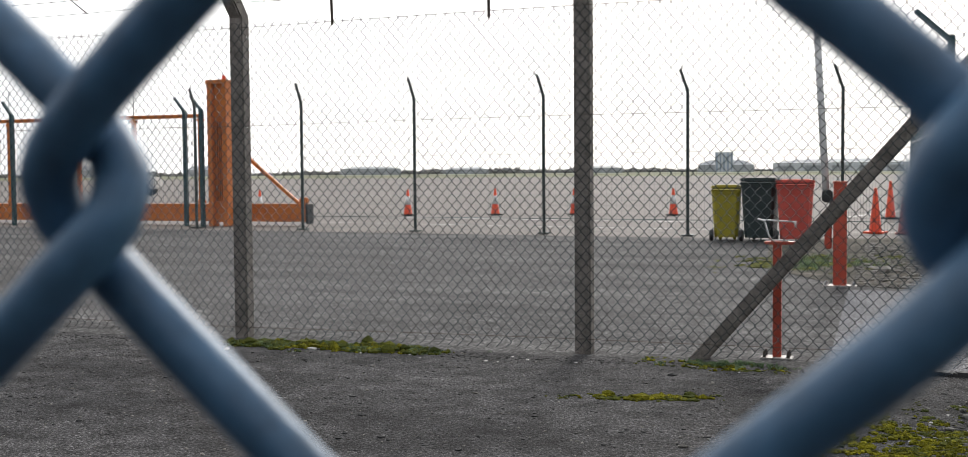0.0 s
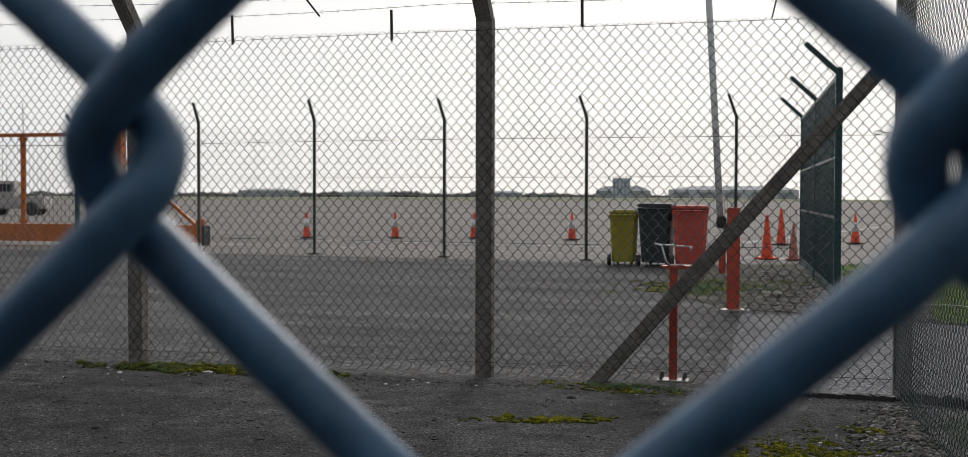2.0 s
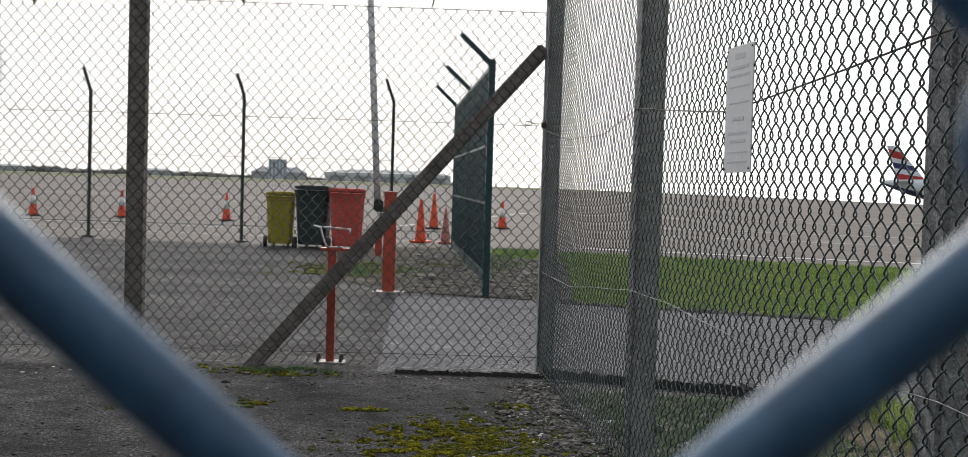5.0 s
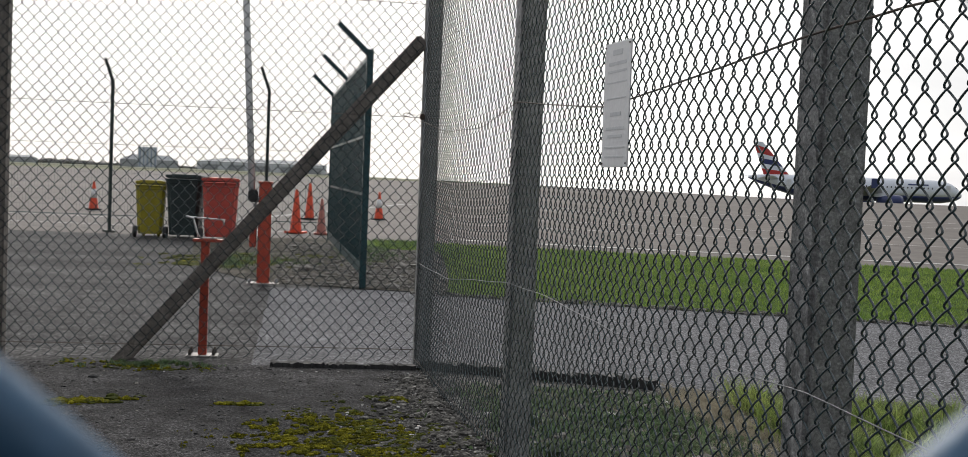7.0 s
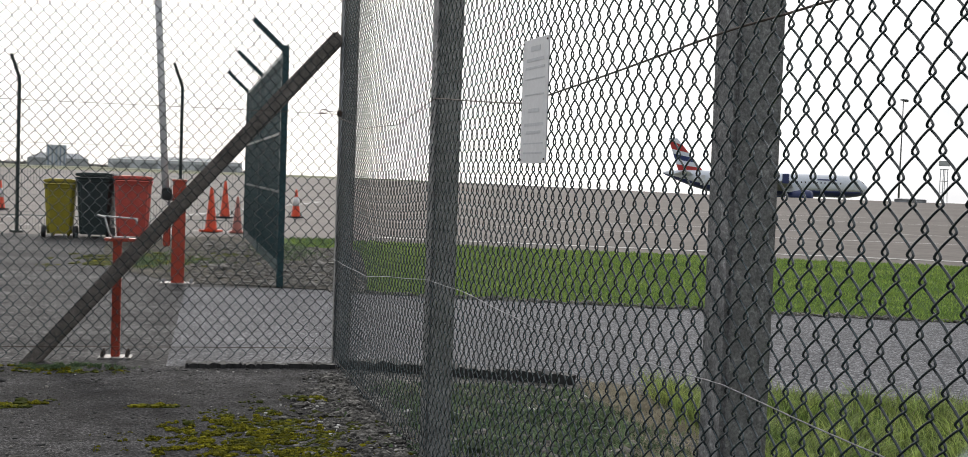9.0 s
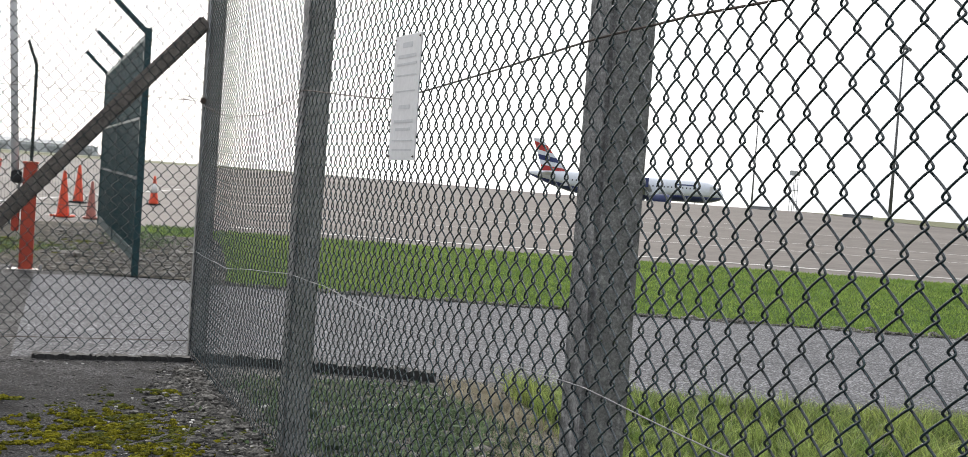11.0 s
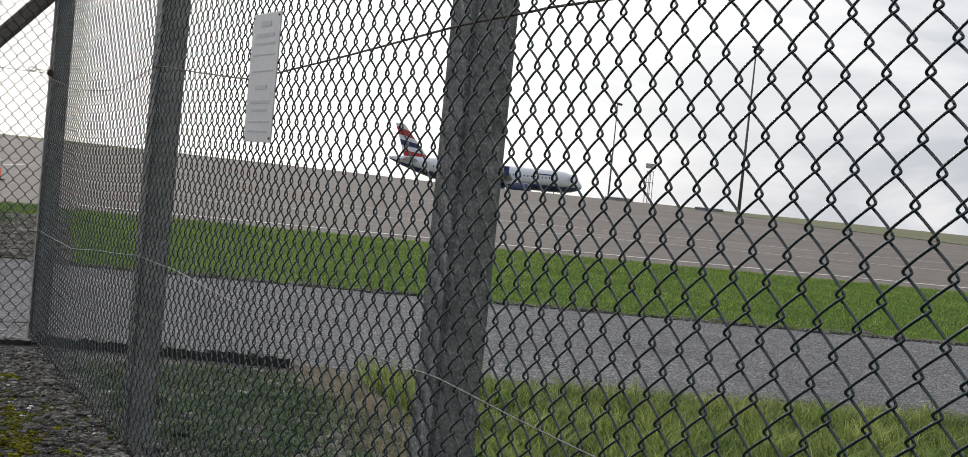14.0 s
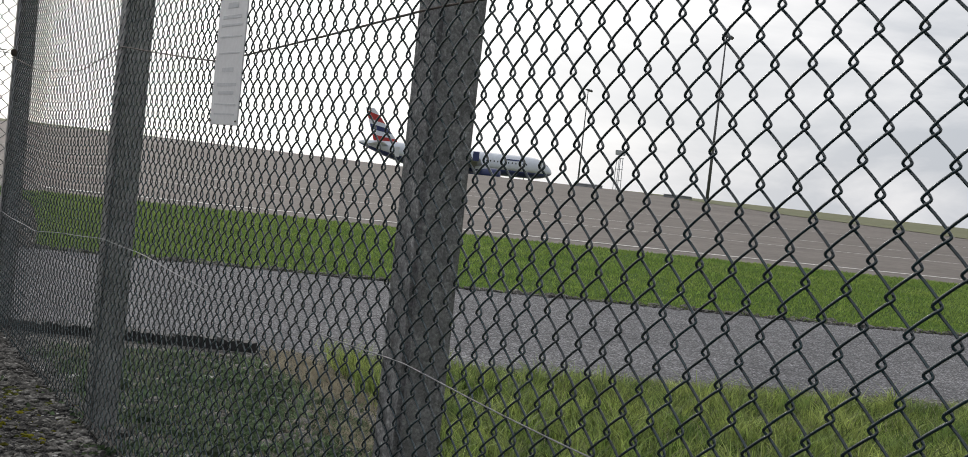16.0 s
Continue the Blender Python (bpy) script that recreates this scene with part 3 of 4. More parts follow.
# the fence along the side
along = Vector((0.0758, -1.0, 0)).normalized()
side_fence = thing("chain_link_fence", pose(CORNER_X - 0.0157 * along.x, 7.38 - 0.0157 * along.y, -0.010, 0, 0, math.degrees(math.atan2(along.y, along.x))), "dark green chain-link fence on square concrete posts", "fence")
chain_link(side_fence, 242, 62, 0.00222, 6, 3, WIRE_OLD, 0.0334, 0.0405, 0.024, 7, 1.65, 2.8, (0.045, 2.5),
           stretch=((0, 0.0), (140, 4.676), (161, 5.356), (170, 5.639), (190, 6.289), (260, 8.564)), lifts=((4.6, 0.0), (5.3, -0.006), (5.7, -0.006), (6.3, 0.002)))
for py in (4.88, 2.29, -0.4):
    concrete_post(side_fence, (7.38 - py) * 1.0029, 0.06, 2.75, 0.112)


def along_fence(y, z, off=-0.012):
    return ((7.38 - y) * 1.0029, off, z + 0.010)


plain_wire(side_fence, [along_fence(7.38, 1.57), along_fence(6.4, 1.47), along_fence(5.5, 1.46), along_fence(4.77, 1.545), along_fence(3.6, 1.458), along_fence(2.33, 1.536), along_fence(1.9, 1.553), along_fence(-0.4, 1.53)], 0.0026, RUSTY)
plain_wire(side_fence, [along_fence(7.38, 0.672), along_fence(6.8, 0.668), along_fence(6.21, 0.668), along_fence(5.48, 0.73), along_fence(4.83, 0.779), along_fence(4.28, 0.79), along_fence(3.75, 0.777), along_fence(3.39, 0.765), along_fence(2.66, 0.793), along_fence(2.2, 0.808), along_fence(1.58, 0.789), along_fence(-0.4, 0.79)], 0.0015, GALV)
plain_wire(side_fence, [along_fence(7.38, 0.06), along_fence(5.6, 0.05), along_fence(4.0, 0.06), along_fence(-0.4, 0.05)], 0.0014, RUSTY)

# sign on the side fence
sign = thing("sign", pose(0.872, 3.46, 1.461, 0, 0, -82.4) @ pose(0, 0, 0, 0, -0.4, 0), "white rectangular notice sheet wired to chain-link mesh", "sign")
part("panel", box((0.21, 0.004, 0.383), None, 0.0015), SIGN_WHITE, sign)
for z, w, hgt in ((0.165, 0.10, 0.016), (0.13, 0.18, 0.01), (0.105, 0.2, 0.007), (0.07, 0.21, 0.004), (0.02, 0.2, 0.004), (-0.03, 0.11, 0.012), (-0.075, 0.19, 0.009), (-0.1, 0.15, 0.009), (-0.135, 0.21, 0.004), (-0.165, 0.2, 0.005)):
    part("print_bar", box((w * 0.77, 0.0012, hgt), Matrix.Translation((0, -0.0026, z * 0.97))), SIGN_GREY, sign)
for sx in (-0.096, 0.096):
    for sz in (-0.18, 0.18):
        part("fixing", box((0.007, 0.005, 0.007), Matrix.Translation((sx, -0.004, sz)), 0.002), RUSTY, sign)


# ---- the compound ----
def barrier():
    b = thing("barrier_post", pose(-0.62, 12.55, 0), "orange-red steel barrier post with raised white arm", "barrier")
    part("post", box((0.13, 0.13, 1.08), Matrix.Translation((0, 0, 0.54)), 0.008), RED, b)
    part("cap", box((0.145, 0.145, 0.02), Matrix.Translation((0, 0, 1.085)), 0.004), RED, b)
    plate = part("base_plate", box((0.34, 0.22, 0.012), Matrix.Translation((0, 0, 0.006)), 0.003), PLATE, b, "white base plate")
    for x in (-0.14, 0.14):
        for y in (-0.08, 0.08):
            part("bolt", lathe_bm([(0.014, 0.0), (0.014, 0.02), (0.008, 0.035)], 6), GALV, plate).location = (x, y, 0.014)
    part("pivot_box", box((0.10, 0.16, 0.13), Matrix.Translation((-0.13, 0.02, 0.94)), 0.015), BLACK, b, "black pivot housing")
    part("hinge_pin", lathe_bm([(0.03, -0.03), (0.03, 0.17)], 12), GALV, b).matrix_basis = pose(-0.10, 0.02, 0.90, 0, 90, 0)
    lean = pose(-0.14, 0.02, 0.90, 0, -3.4, 0)
    arm = part("arm", lathe_bm([(0.036, 0), (0.036, 1.6), (0.033, 3.2), (0.03, 4.4)], 14), WHITE, b, "white painted raised arm", True)
    arm.matrix_basis = lean
    stub = part("counterweight", box((0.07, 0.07, 0.26), Matrix.Translation((-0.12, 0.0, 0.52)), 0.01), RED, b)
    part("chain", box((0.02, 0.02, 0.26), Matrix.Translation((-0.1, 0.0, 0.78)), 0.004), GALV, b)


def arm_rest():
    s = thing("arm_rest_stand", pose(-0.75, 7.62, 0), "slim orange-red steel stand with white fork top", "stand")
    part("post", box((0.052, 0.052, 0.75), Matrix.Translation((0, 0, 0.375)), 0.005), RED, s)
    plate = part("base_plate", box((0.20, 0.14, 0.010), Matrix.Translation((0, 0, 0.005)), 0.003), PLATE, s, "white base plate")
    for x in (-0.075, 0.075):
        for y in (-0.05, 0.05):
            part("bolt", lathe_bm([(0.011, 0.0), (0.011, 0.018), (0.006, 0.04)], 6), RUSTY, plate).location = (x, y, 0.012)
    tube("fork", [(-0.125, -0.01, 0.905), (-0.08, -0.01, 0.89), (-0.055, -0.01, 0.80), (-0.03, -0.01, 0.765), (0.07, -0.01, 0.765)], 0.0065, 8, WHITE, s, "white bent fork bar")
    tube("fork_bar", [(-0.13, 0.0, 0.9), (0.0, 0.0, 0.892), (0.12, 0.0, 0.885)], 0.005, 8, WHITE, s)
    tube("fork_pin", [(0.112, 0.0, 0.885), (0.112, 0.0, 0.855)], 0.006, 6, WHITE, s)
    part("saddle", box((0.2, 0.08, 0.02), Matrix.Translation((0.02, 0, 0.75)), 0.004), RED, s)


def wheelie_bin(x, y, turn, w, d, h, mat, label):
    b = thing("wheelie_bin", pose(x, y, 0, 0, 0, turn), label, "bin", "wheelie bins in a row")
    bm = bmesh.new()
    rings = []
    for z, k in ((0.06, 0.80), (0.12, 0.82), (h * 0.5, 0.90), (h - 0.16, 0.965), (h - 0.155, 1.0), (h - 0.09, 1.0)):
        a, c = w / 2 * k, d / 2 * k
        rings.append([bm.verts.new((sx * a + tx, sy * c + ty, z)) for sx, sy, tx, ty in ((-1, -1, 0.05, 0), (1, -1, -0.05, 0), (1, -1, 0, 0.05), (1, 1, 0, -0.05), (1, 1, -0.05, 0), (-1, 1, 0.05, 0), (-1, 1, 0, -0.05), (-1, -1, 0, 0.05))])
    for p, q in zip(rings, rings[1:]):
        for k in range(8):
            bm.faces.new((p[k], p[(k + 1) % 8], q[(k + 1) % 8], q[k]))
    bm.faces.new(rings[0][::-1])
    bm.faces.new(rings[-1])
    part("body", bm, mat, b)
    part("rim", box((w * 1.04, d * 1.02, 0.04), Matrix.Translation((0, 0, h - 0.10)), 0.012), mat, b)
    lid = part("lid", box((w * 1.06, d * 1.06, 0.05), Matrix.Translation((0, -0.01, h - 0.05)) @ pose(0, 0, 0, 2), 0.02), mat, b)
    part("lid_ridge", box((w * 0.8, d * 0.7, 0.03), Matrix.Translation((0, 0, h - 0.018)), 0.012), mat, lid)
    part("handle", lathe_bm([(0.014, -w * 0.42), (0.014, w * 0.42)], 8), mat, b).matrix_basis = pose(0, d / 2 + 0.06, h - 0.09, 0, 90, 0)
    for sx in (-1, 1):
        wheel = part("wheel", lathe_bm([(0.03, -0.03), (0.095, -0.03), (0.1, -0.02), (0.1, 0.02), (0.095, 0.03), (0.03, 0.03)], 18), BLACK, b)
        wheel.matrix_basis = pose(sx * w * 0.5, d * 0.36, 0.1, 0, 90, 0)
    for sx in (-0.25, 0.25):
        part("foot", box((0.05, 0.06, 0.06), Matrix.Translation((sx * w, -d * 0.28, 0.03)), 0.01), mat, b)
    return b


def cone(x, y, h, sleeved, group="traffic cones", fresh=True):
    skin = CONE_ORANGE if fresh else CONE_FADED
    c = thing("traffic_cone", pose(x, y, 0, 0, 0, (x * 37) % 90), "orange traffic cone with white sleeve" if sleeved else ("plain bright orange traffic cone" if fresh else "plain faded pinkish traffic cone"), "traffic cone", group)
    r0, r1 = h * (0.17 if sleeved else 0.14), h * 0.035
    part("base", box((h * 0.42, h * 0.42, 0.035), Matrix.Translation((0, 0, 0.0175)), 0.01), BLACK if sleeved or h > 0.9 else skin, c)
    part("body", lathe_bm([(r0, 0.03), (r0 * 0.94, 0.06), (r1, h * 0.97), (r1 * 0.7, h)], 20), skin, c, "", True)
    if sleeved:
        def rad(z):
            return r0 * 0.94 + (r1 - r0 * 0.94) * (z - 0.06) / (h * 0.97 - 0.06) + 0.004
        part("sleeve", lathe_bm([(rad(h * 0.42), h * 0.42), (rad(h * 0.74), h * 0.74)], 20), WHITE, c, "white reflective sleeve", True)


def green_gate():
    """A tall green gate, standing open, with three cranked arms."""
    a, b = Vector((0.43, 12.3, 0)), Vector((0.10, 19.1, 0))
    way = b - a
    length = way.length
    g = thing("steel_gate", pose(a.x, a.y, 0, 0, 0, math.degrees(math.atan2(way.y, way.x))), "tall dark green steel mesh gate standing open", "gate")
    part("hinge_post", box((0.07, 0.07, 2.55), Matrix.Translation((0, 0, 1.255)), 0.008), GREEN_STEEL, g)
    for i, x in enumerate((0.0, length * 0.5, length - 0.05)):
        if i:
            part("upright", box((0.06, 0.06, 2.36), Matrix.Translation((x, 0, 1.30)), 0.006), GREEN_STEEL, g)
        top = 2.47
        m = Matrix.Translation((x, 0, top)) @ pose(0, 0, 0, -47, 0, 0)
        part("arm", box((0.052, 0.052, 0.48), m @ Matrix.Translation((0, 0, 0.22)), 0.006), GREEN_STEEL, g)
    for z, tall in ((0.2, 0.13), (1.0, 0.035), (1.62, 0.035), (2.45, 0.05)):
        part("rail", box((length, 0.034, tall), Matrix.Translation((length / 2, 0, z)), 0.005), GREEN_STEEL, g)
    first = None
    n = 92
    for k in range(n):
        x = 0.1 + (length - 0.2) * k / (n - 1)
        if first is None:
            first = part("bar", box((0.012, 0.03, 2.26), Matrix.Translation((0, 0, 1.31))), GREEN_STEEL, g)
            first.location.x = x
        else:
            again(first, Matrix.Translation((x, 0, 0)), g)
    for k in range(3):
        o = k * 0.15
        tube("barbed_wire", [(0.0, 0.08 + o, 2.56 + o * 0.9), (length / 2, 0.09 + o, 2.53 + o * 0.9), (length, 0.08 + o, 2.56 + o * 0.9)], 0.003, 4, RUSTY, g)


def far_y(x):
    return 21.2 - 0.1 * (x + 1.1)


def far_fence():
    f = thing("mesh_fence", pose(0, 0, 0), "dark green welded mesh fence on cranked posts", "fence")
    first = None
    posts = [-1.035, -3.80, -6.69, -9.58, -12.38]
    for x, tall in zip(posts + [-15.3], (0.985, 1.0, 1.012, 1.028, 1.03, 1.03)):
        m = Matrix.Translation((x, far_y(x), 0)) @ Matrix.Diagonal((1, 1, tall, 1))
        if first is None:
            bm = box((0.054, 0.054, 2.72), Matrix.Translation((0, 0, 1.36)), 0.006)
            box((0.052, 0.052, 0.46), Matrix.Translation((0, 0, 2.68)) @ pose(0, 0, 0, -4, -19, 0) @ Matrix.Translation((0, 0, 0.22)), 0.006, bm)
            box((0.22, 0.2, 0.03), Matrix.Translation((0, 0, 0.015)), 0.005, bm)
            first = part("post", bm, POST_GREEN, f)
            first.matrix_basis = m
        else:
            again(first, m, f)
    a, b = posts[-1], 0.05
    v, faces = [], []
    for x in np.arange(a, b, 0.05):
        vv, ff = sweep_arrays([(x, far_y(x) - 0.04, 0.05), (x, far_y(x) - 0.04, 1.3), (x, far_y(x) - 0.04, 2.62)], 0.0018, 3)
        faces += [tuple(i + len(v) for i in k) for k in ff]
        v += vv.tolist()
    tagged(mesh_object("mesh_panel", v, faces, GREEN_STEEL, f), kind="stuff")
    v, faces = [], []
    for z in np.arange(0.06, 2.65, 0.10):
        vv, ff = sweep_arrays([(a, far_y(a) - 0.035, z), ((a + b) / 2, far_y((a + b) / 2) - 0.035, z), (b, far_y(b) - 0.035, z)], 0.0018, 3)
        faces += [tuple(i + len(v) for i in k) for k in ff]
        v += vv.tolist()
    tagged(mesh_object("mesh_panel", v, faces, GREEN_STEEL, f), kind="stuff")
    tube("line_wire", [(a, far_y(a), 1.58), (-5, far_y(-5), 1.57), (b, far_y(b), 1.58)], 0.004, 4, RUSTY, f)
    tube("bottom_rail", [(a, far_y(a), 0.30), (-5, far_y(-5), 0.30), (b, far_y(b), 0.30)], 0.006, 4, GREEN_STEEL, f)


def slide_gate():
    """The orange cantilever gate and its portal."""
    g = thing("sliding_gate", pose(-13.26, 24.2, 0), "orange painted steel cantilever sliding gate", "gate")
    part("beam", box((17.0, 0.24, 0.42), Matrix.Translation((-8.5, 0, 0.30)), 0.015), ORANGE, g)
    part("end_plate", box((0.06, 0.3, 0.46), Matrix.Translation((0.02, 0, 0.27)), 0.01), BLACK, g)
    part("top_rail", box((13.0, 0.09, 0.09), Matrix.Translation((-9.4, 0, 2.66)), 0.01), ORANGE, g)
    for x in (-2.95, -4.9, -6.6, -8.8, -11.0, -13.2, -15.4):
        up = part("upright", box((0.11, 0.09, 2.2), Matrix.Translation((x, 0, 1.58)), 0.01), ORANGE, g)
        for z, s in ((2.56, 1), (0.56, -1)):
            part("gusset", box((0.24, 0.08, 0.07), Matrix.Translation((x, 0, z)), 0.02), ORANGE, up)
    p, q = Vector((-2.35, 0, 2.2)), Vector((-0.25, 0, 0.52))
    way = q - p
    part("stay", box((0.09, 0.08, way.length), Matrix.Translation((p + q) / 2) @ way.to_track_quat("Z", "Y").to_matrix().to_4x4(), 0.01), ORANGE, g)
    part("roller", box((0.2, 0.16, 0.16), Matrix.Translation((-0.12, 0, 0.58)), 0.03), ORANGE, g)
    v, faces = [], []
    for x in np.arange(-15.3, -2.9, 0.11):
        vv, ff = sweep_arrays([(x, 0.02, 0.5), (x, 0.02, 1.6), (x, 0.02, 2.62)], 0.005, 3)
        faces += [tuple(i + len(v) for i in k) for k in ff]
        v += vv.tolist()
    tagged(mesh_object("infill", v, faces, GALV, g), kind="stuff")
    for x in (-8.8, -6.6, -4.9):
        tube("aerial", [(x, 0, 2.7), (x, 0, 3.1), (x, 0, 3.45)], 0.012, 5, GALV, g)
    t = thing("gate_portal", pose(-15.3, 23.55, 0), "tall orange steel gate portal with grille", "gate post")
    for x in (-0.14, 0.25):
        part("column", box((0.13, 0.26, 3.4), Matrix.Translation((x, 0, 1.7)), 0.012), ORANGE, t)
    part("head", box((0.56, 0.3, 0.1), Matrix.Translation((0.055, 0, 3.40)), 0.012), ORANGE, t)
    part("upper_panel", box((0.27, 0.05, 0.9), Matrix.Translation((0.055, 0, 2.92)), 0.005), ORANGE, t)
    part("lower_panel", box((0.27, 0.05, 0.5), Matrix.Translation((0.055, 0, 0.35)), 0.005), ORANGE, t)
    part("back_panel", box((0.27, 0.04, 2.1), Matrix.Translation((0.055, 0.07, 1.55)), 0.004), ORANGE, t)
    for k in range(4):
        part("grille_bar", box((0.026, 0.03, 1.88), Matrix.Translation((-0.035 + k * 0.06, 0, 1.53)), 0.004), ORANGE, t)
    part("lamp", lathe_bm([(0.05, 0), (0.05, 0.08), (0.02, 0.11)], 12), CONE_ORANGE, t).location = (0.2, 0, 3.45)
    for x, y, l in ((-15.45, 23.1, 1), (-16.11, 23.4, 1), (-20.8, 22.9, 1), (-21.5, 22.9, -1)):
        p = thing("fence_post", pose(x, y, 0), "dark green steel post with cranked top", "fence post", "green gate posts")
        part("shaft", box((0.09, 0.09, 2.75), Matrix.Translation((0, 0, 1.375)), 0.008), GREEN_STEEL, p)
        part("arm", box((0.07, 0.07, 0.5), Matrix.Translation((0, 0, 2.72)) @ pose(0, 0, 0, -6, -42, 0) @ Matrix.Translation((0, 0, 0.22)), 0.008), GREEN_STEEL, p)


barrier()
arm_rest()
wheelie_bin(-2.92, 20.35, 184, 0.49, 0.55, 0.97, BIN_YELLOW, "yellow-green plastic wheelie bin with closed lid")
wheelie_bin(-2.34, 20.35, 178, 0.58, 0.73, 1.09, BIN_GREEN, "dark grey-green plastic wheelie bin with closed lid")
wheelie_bin(-1.735, 20.1, 183, 0.60, 0.73, 1.06, BIN_RED, "bright red plastic wheelie bin with closed lid")
green_gate()
far_fence()
slide_gate()
for x, y in ((-13.4, 30.3), (-10.98, 30.96), (-8.8, 31.5), (-5.95, 31.3), (-18.2, 30.2), (1.48, 31.1)):
    cone(x, y, 0.75, True)
cone(-0.53, 23.1, 0.86, False)
cone(-0.03, 22.9, 0.70, False, fresh=False)
cone(-0.35, 29.9, 0.92, False)


# ---- aeroplane ----
def loft(name, rings, mat, parent, label="", smooth=True):
    n = len(rings[0])
    v = [p for r in rings for p in r]
    f = []
    for i in range(len(rings) - 1):
        for k in range(n):
            f.append((i * n + k, i * n + (k + 1) % n, (i + 1) * n + (k + 1) % n, (i + 1) * n + k))
    f.append(tuple(range(n))[::-1])
    f.append(tuple(range((len(rings) - 1) * n, len(rings) * n)))
    return mesh_object(name, v, f, mat, parent, label, smooth)


def wing(name, root, tip, mat, parent, label=""):
    """root and tip: (leading x, y, z, chord, thickness)."""
    rings = []
    for lx, y, z, c, th in (root, tip):
        rings.append([(lx, y, z), (lx - c * 0.25, y, z + th * 0.6), (lx - c * 0.6, y, z + th * 0.5), (lx - c, y, z), (lx - c * 0.6, y, z - th * 0.3), (lx - c * 0.25, y, z - th * 0.4)])
    return loft(name, rings, mat, parent, label)


def airliner(x, y, heading):
    a = thing("aeroplane", pose(x, y, ground_z(x, y), 0, 0, heading) @ Matrix.Diagonal((1.187, 1.187, 1.187, 1)), "white twin-jet airliner with navy belly and coloured fin", "aeroplane")
    prof = ((18.8, 0.05, -0.55), (18.5, 0.5, -0.5), (17.8, 1.05, -0.35), (16.6, 1.6, -0.12), (15.0, 1.92, -0.02), (13.0, 1.98, 0), (-7.0, 1.98, 0), (-10.5, 1.8, 0.16), (-14.0, 1.3, 0.6), (-17.0, 0.7, 1.05), (-18.7, 0.22, 1.3))
    def ring(px, r, dz, lo, hi, n=18):
        return [(px, r * math.cos(t), 3.65 + dz + r * math.sin(t)) for t in np.linspace(lo, hi, n)]
    loft("fuselage", [ring(px, r, dz, radians(-25), radians(205)) for px, r, dz in prof], PLANE_WHITE, a)
    loft("belly", [ring(px, r, dz, radians(205), radians(335), 12) for px, r, dz in prof], PLANE_BLUE, a, "navy blue belly")
    for s in (-1, 1):
        wing("wing", (4.2, s * 1.8, 2.75, 6.5, 0.75), (-3.2, s * 17.0, 4.1, 1.6, 0.18), PLANE_GREY, a)
        wing("tailplane", (-13.6, s * 0.6, 4.75, 3.6, 0.3), (-16.2, s * 6.2, 5.2, 1.4, 0.1), PLANE_WHITE, a)
        e = part("engine", lathe_bm([(0.5, -2.2), (0.75, -1.6), (1.08, 0.0), (1.12, 1.3), (0.98, 1.9), (0.85, 1.8)], 20), PLANE_BLUE, a, "navy engine nacelle", True)
        e.matrix_basis = pose(3.6, s * 5.75, 1.75, 0, 90, 0)
        part("pylon", box((2.6, 0.2, 0.9), Matrix.Translation((2.2, s * 5.75, 2.85)), 0.05), PLANE_WHITE, a)
        part("winglet", box((1.1, 0.08, 1.5), Matrix.Translation((-4.0, s * 17.0, 4.5)), 0.03), PLANE_BLUE, a)
        for gx in (-1.3,):
            leg = part("landing_gear", box((0.2, 0.2, 1.6), Matrix.Translation((gx, s * 3.0, 1.3)), 0.03), GALV, a)
            for o in (-0.3, 0.3):
                part("wheel", lathe_bm([(0.3, -0.18), (0.55, -0.18), (0.55, 0.18), (0.3, 0.18)], 16), BLACK, leg).matrix_basis = pose(gx, s * 3.0 + o, 0.55, 90, 0, 0)
    leg = part("nose_gear", box((0.14, 0.14, 1.6), Matrix.Translation((13.2, 0, 1.2)), 0.03), GALV, a)
    for o in (-0.2, 0.2):
        part("wheel", lathe_bm([(0.2, -0.1), (0.38, -0.1), (0.38, 0.1), (0.2, 0.1)], 16), BLACK, leg).matrix_basis = pose(13.2, o, 0.38, 90, 0, 0)
    fin = [(-11.6, 5.4), (-16.5, 10.9), (-18.1, 10.9), (-16.0, 5.1)]
    bands = ((0.0, 0.17, PLANE_RED), (0.17, 0.32, PLANE_WHITE), (0.32, 0.48, PLANE_BLUE), (0.48, 0.62, PLANE_WHITE), (0.62, 0.86, PLANE_RED), (0.86, 1.0, PLANE_WHITE))
    slant = 0.13
    for lo, hi, mt in bands:
        rings = []
        for u in (lo, hi):
            ring_pts = []
            for share, side in ((0, 0), (0.3, 1), (1, 0), (0.3, -1)):
                w = min(1.0, max(0.0, u + slant * (share - 0.5) * (1 if 0 < u < 1 else 0)))
                front, back = Vector(fin[0]).lerp(Vector(fin[1]), w), Vector(fin[3]).lerp(Vector(fin[2]), w)
                p = front.lerp(back, share)
                ring_pts.append((p.x, side * (0.17 - 0.09 * w), p.y))
            rings.append(ring_pts)
        loft("fin_band", rings, mt, a, "", False)
    for s in (-1, 1):
        part("livery_bar", box((3.6, 0.05, 0.26), Matrix.Translation((10.2, s * 1.72, 4.70)) @ pose(0, 0, 0, s * 34, 0, 0), 0.02), PLANE_BLUE, a)
    first = None
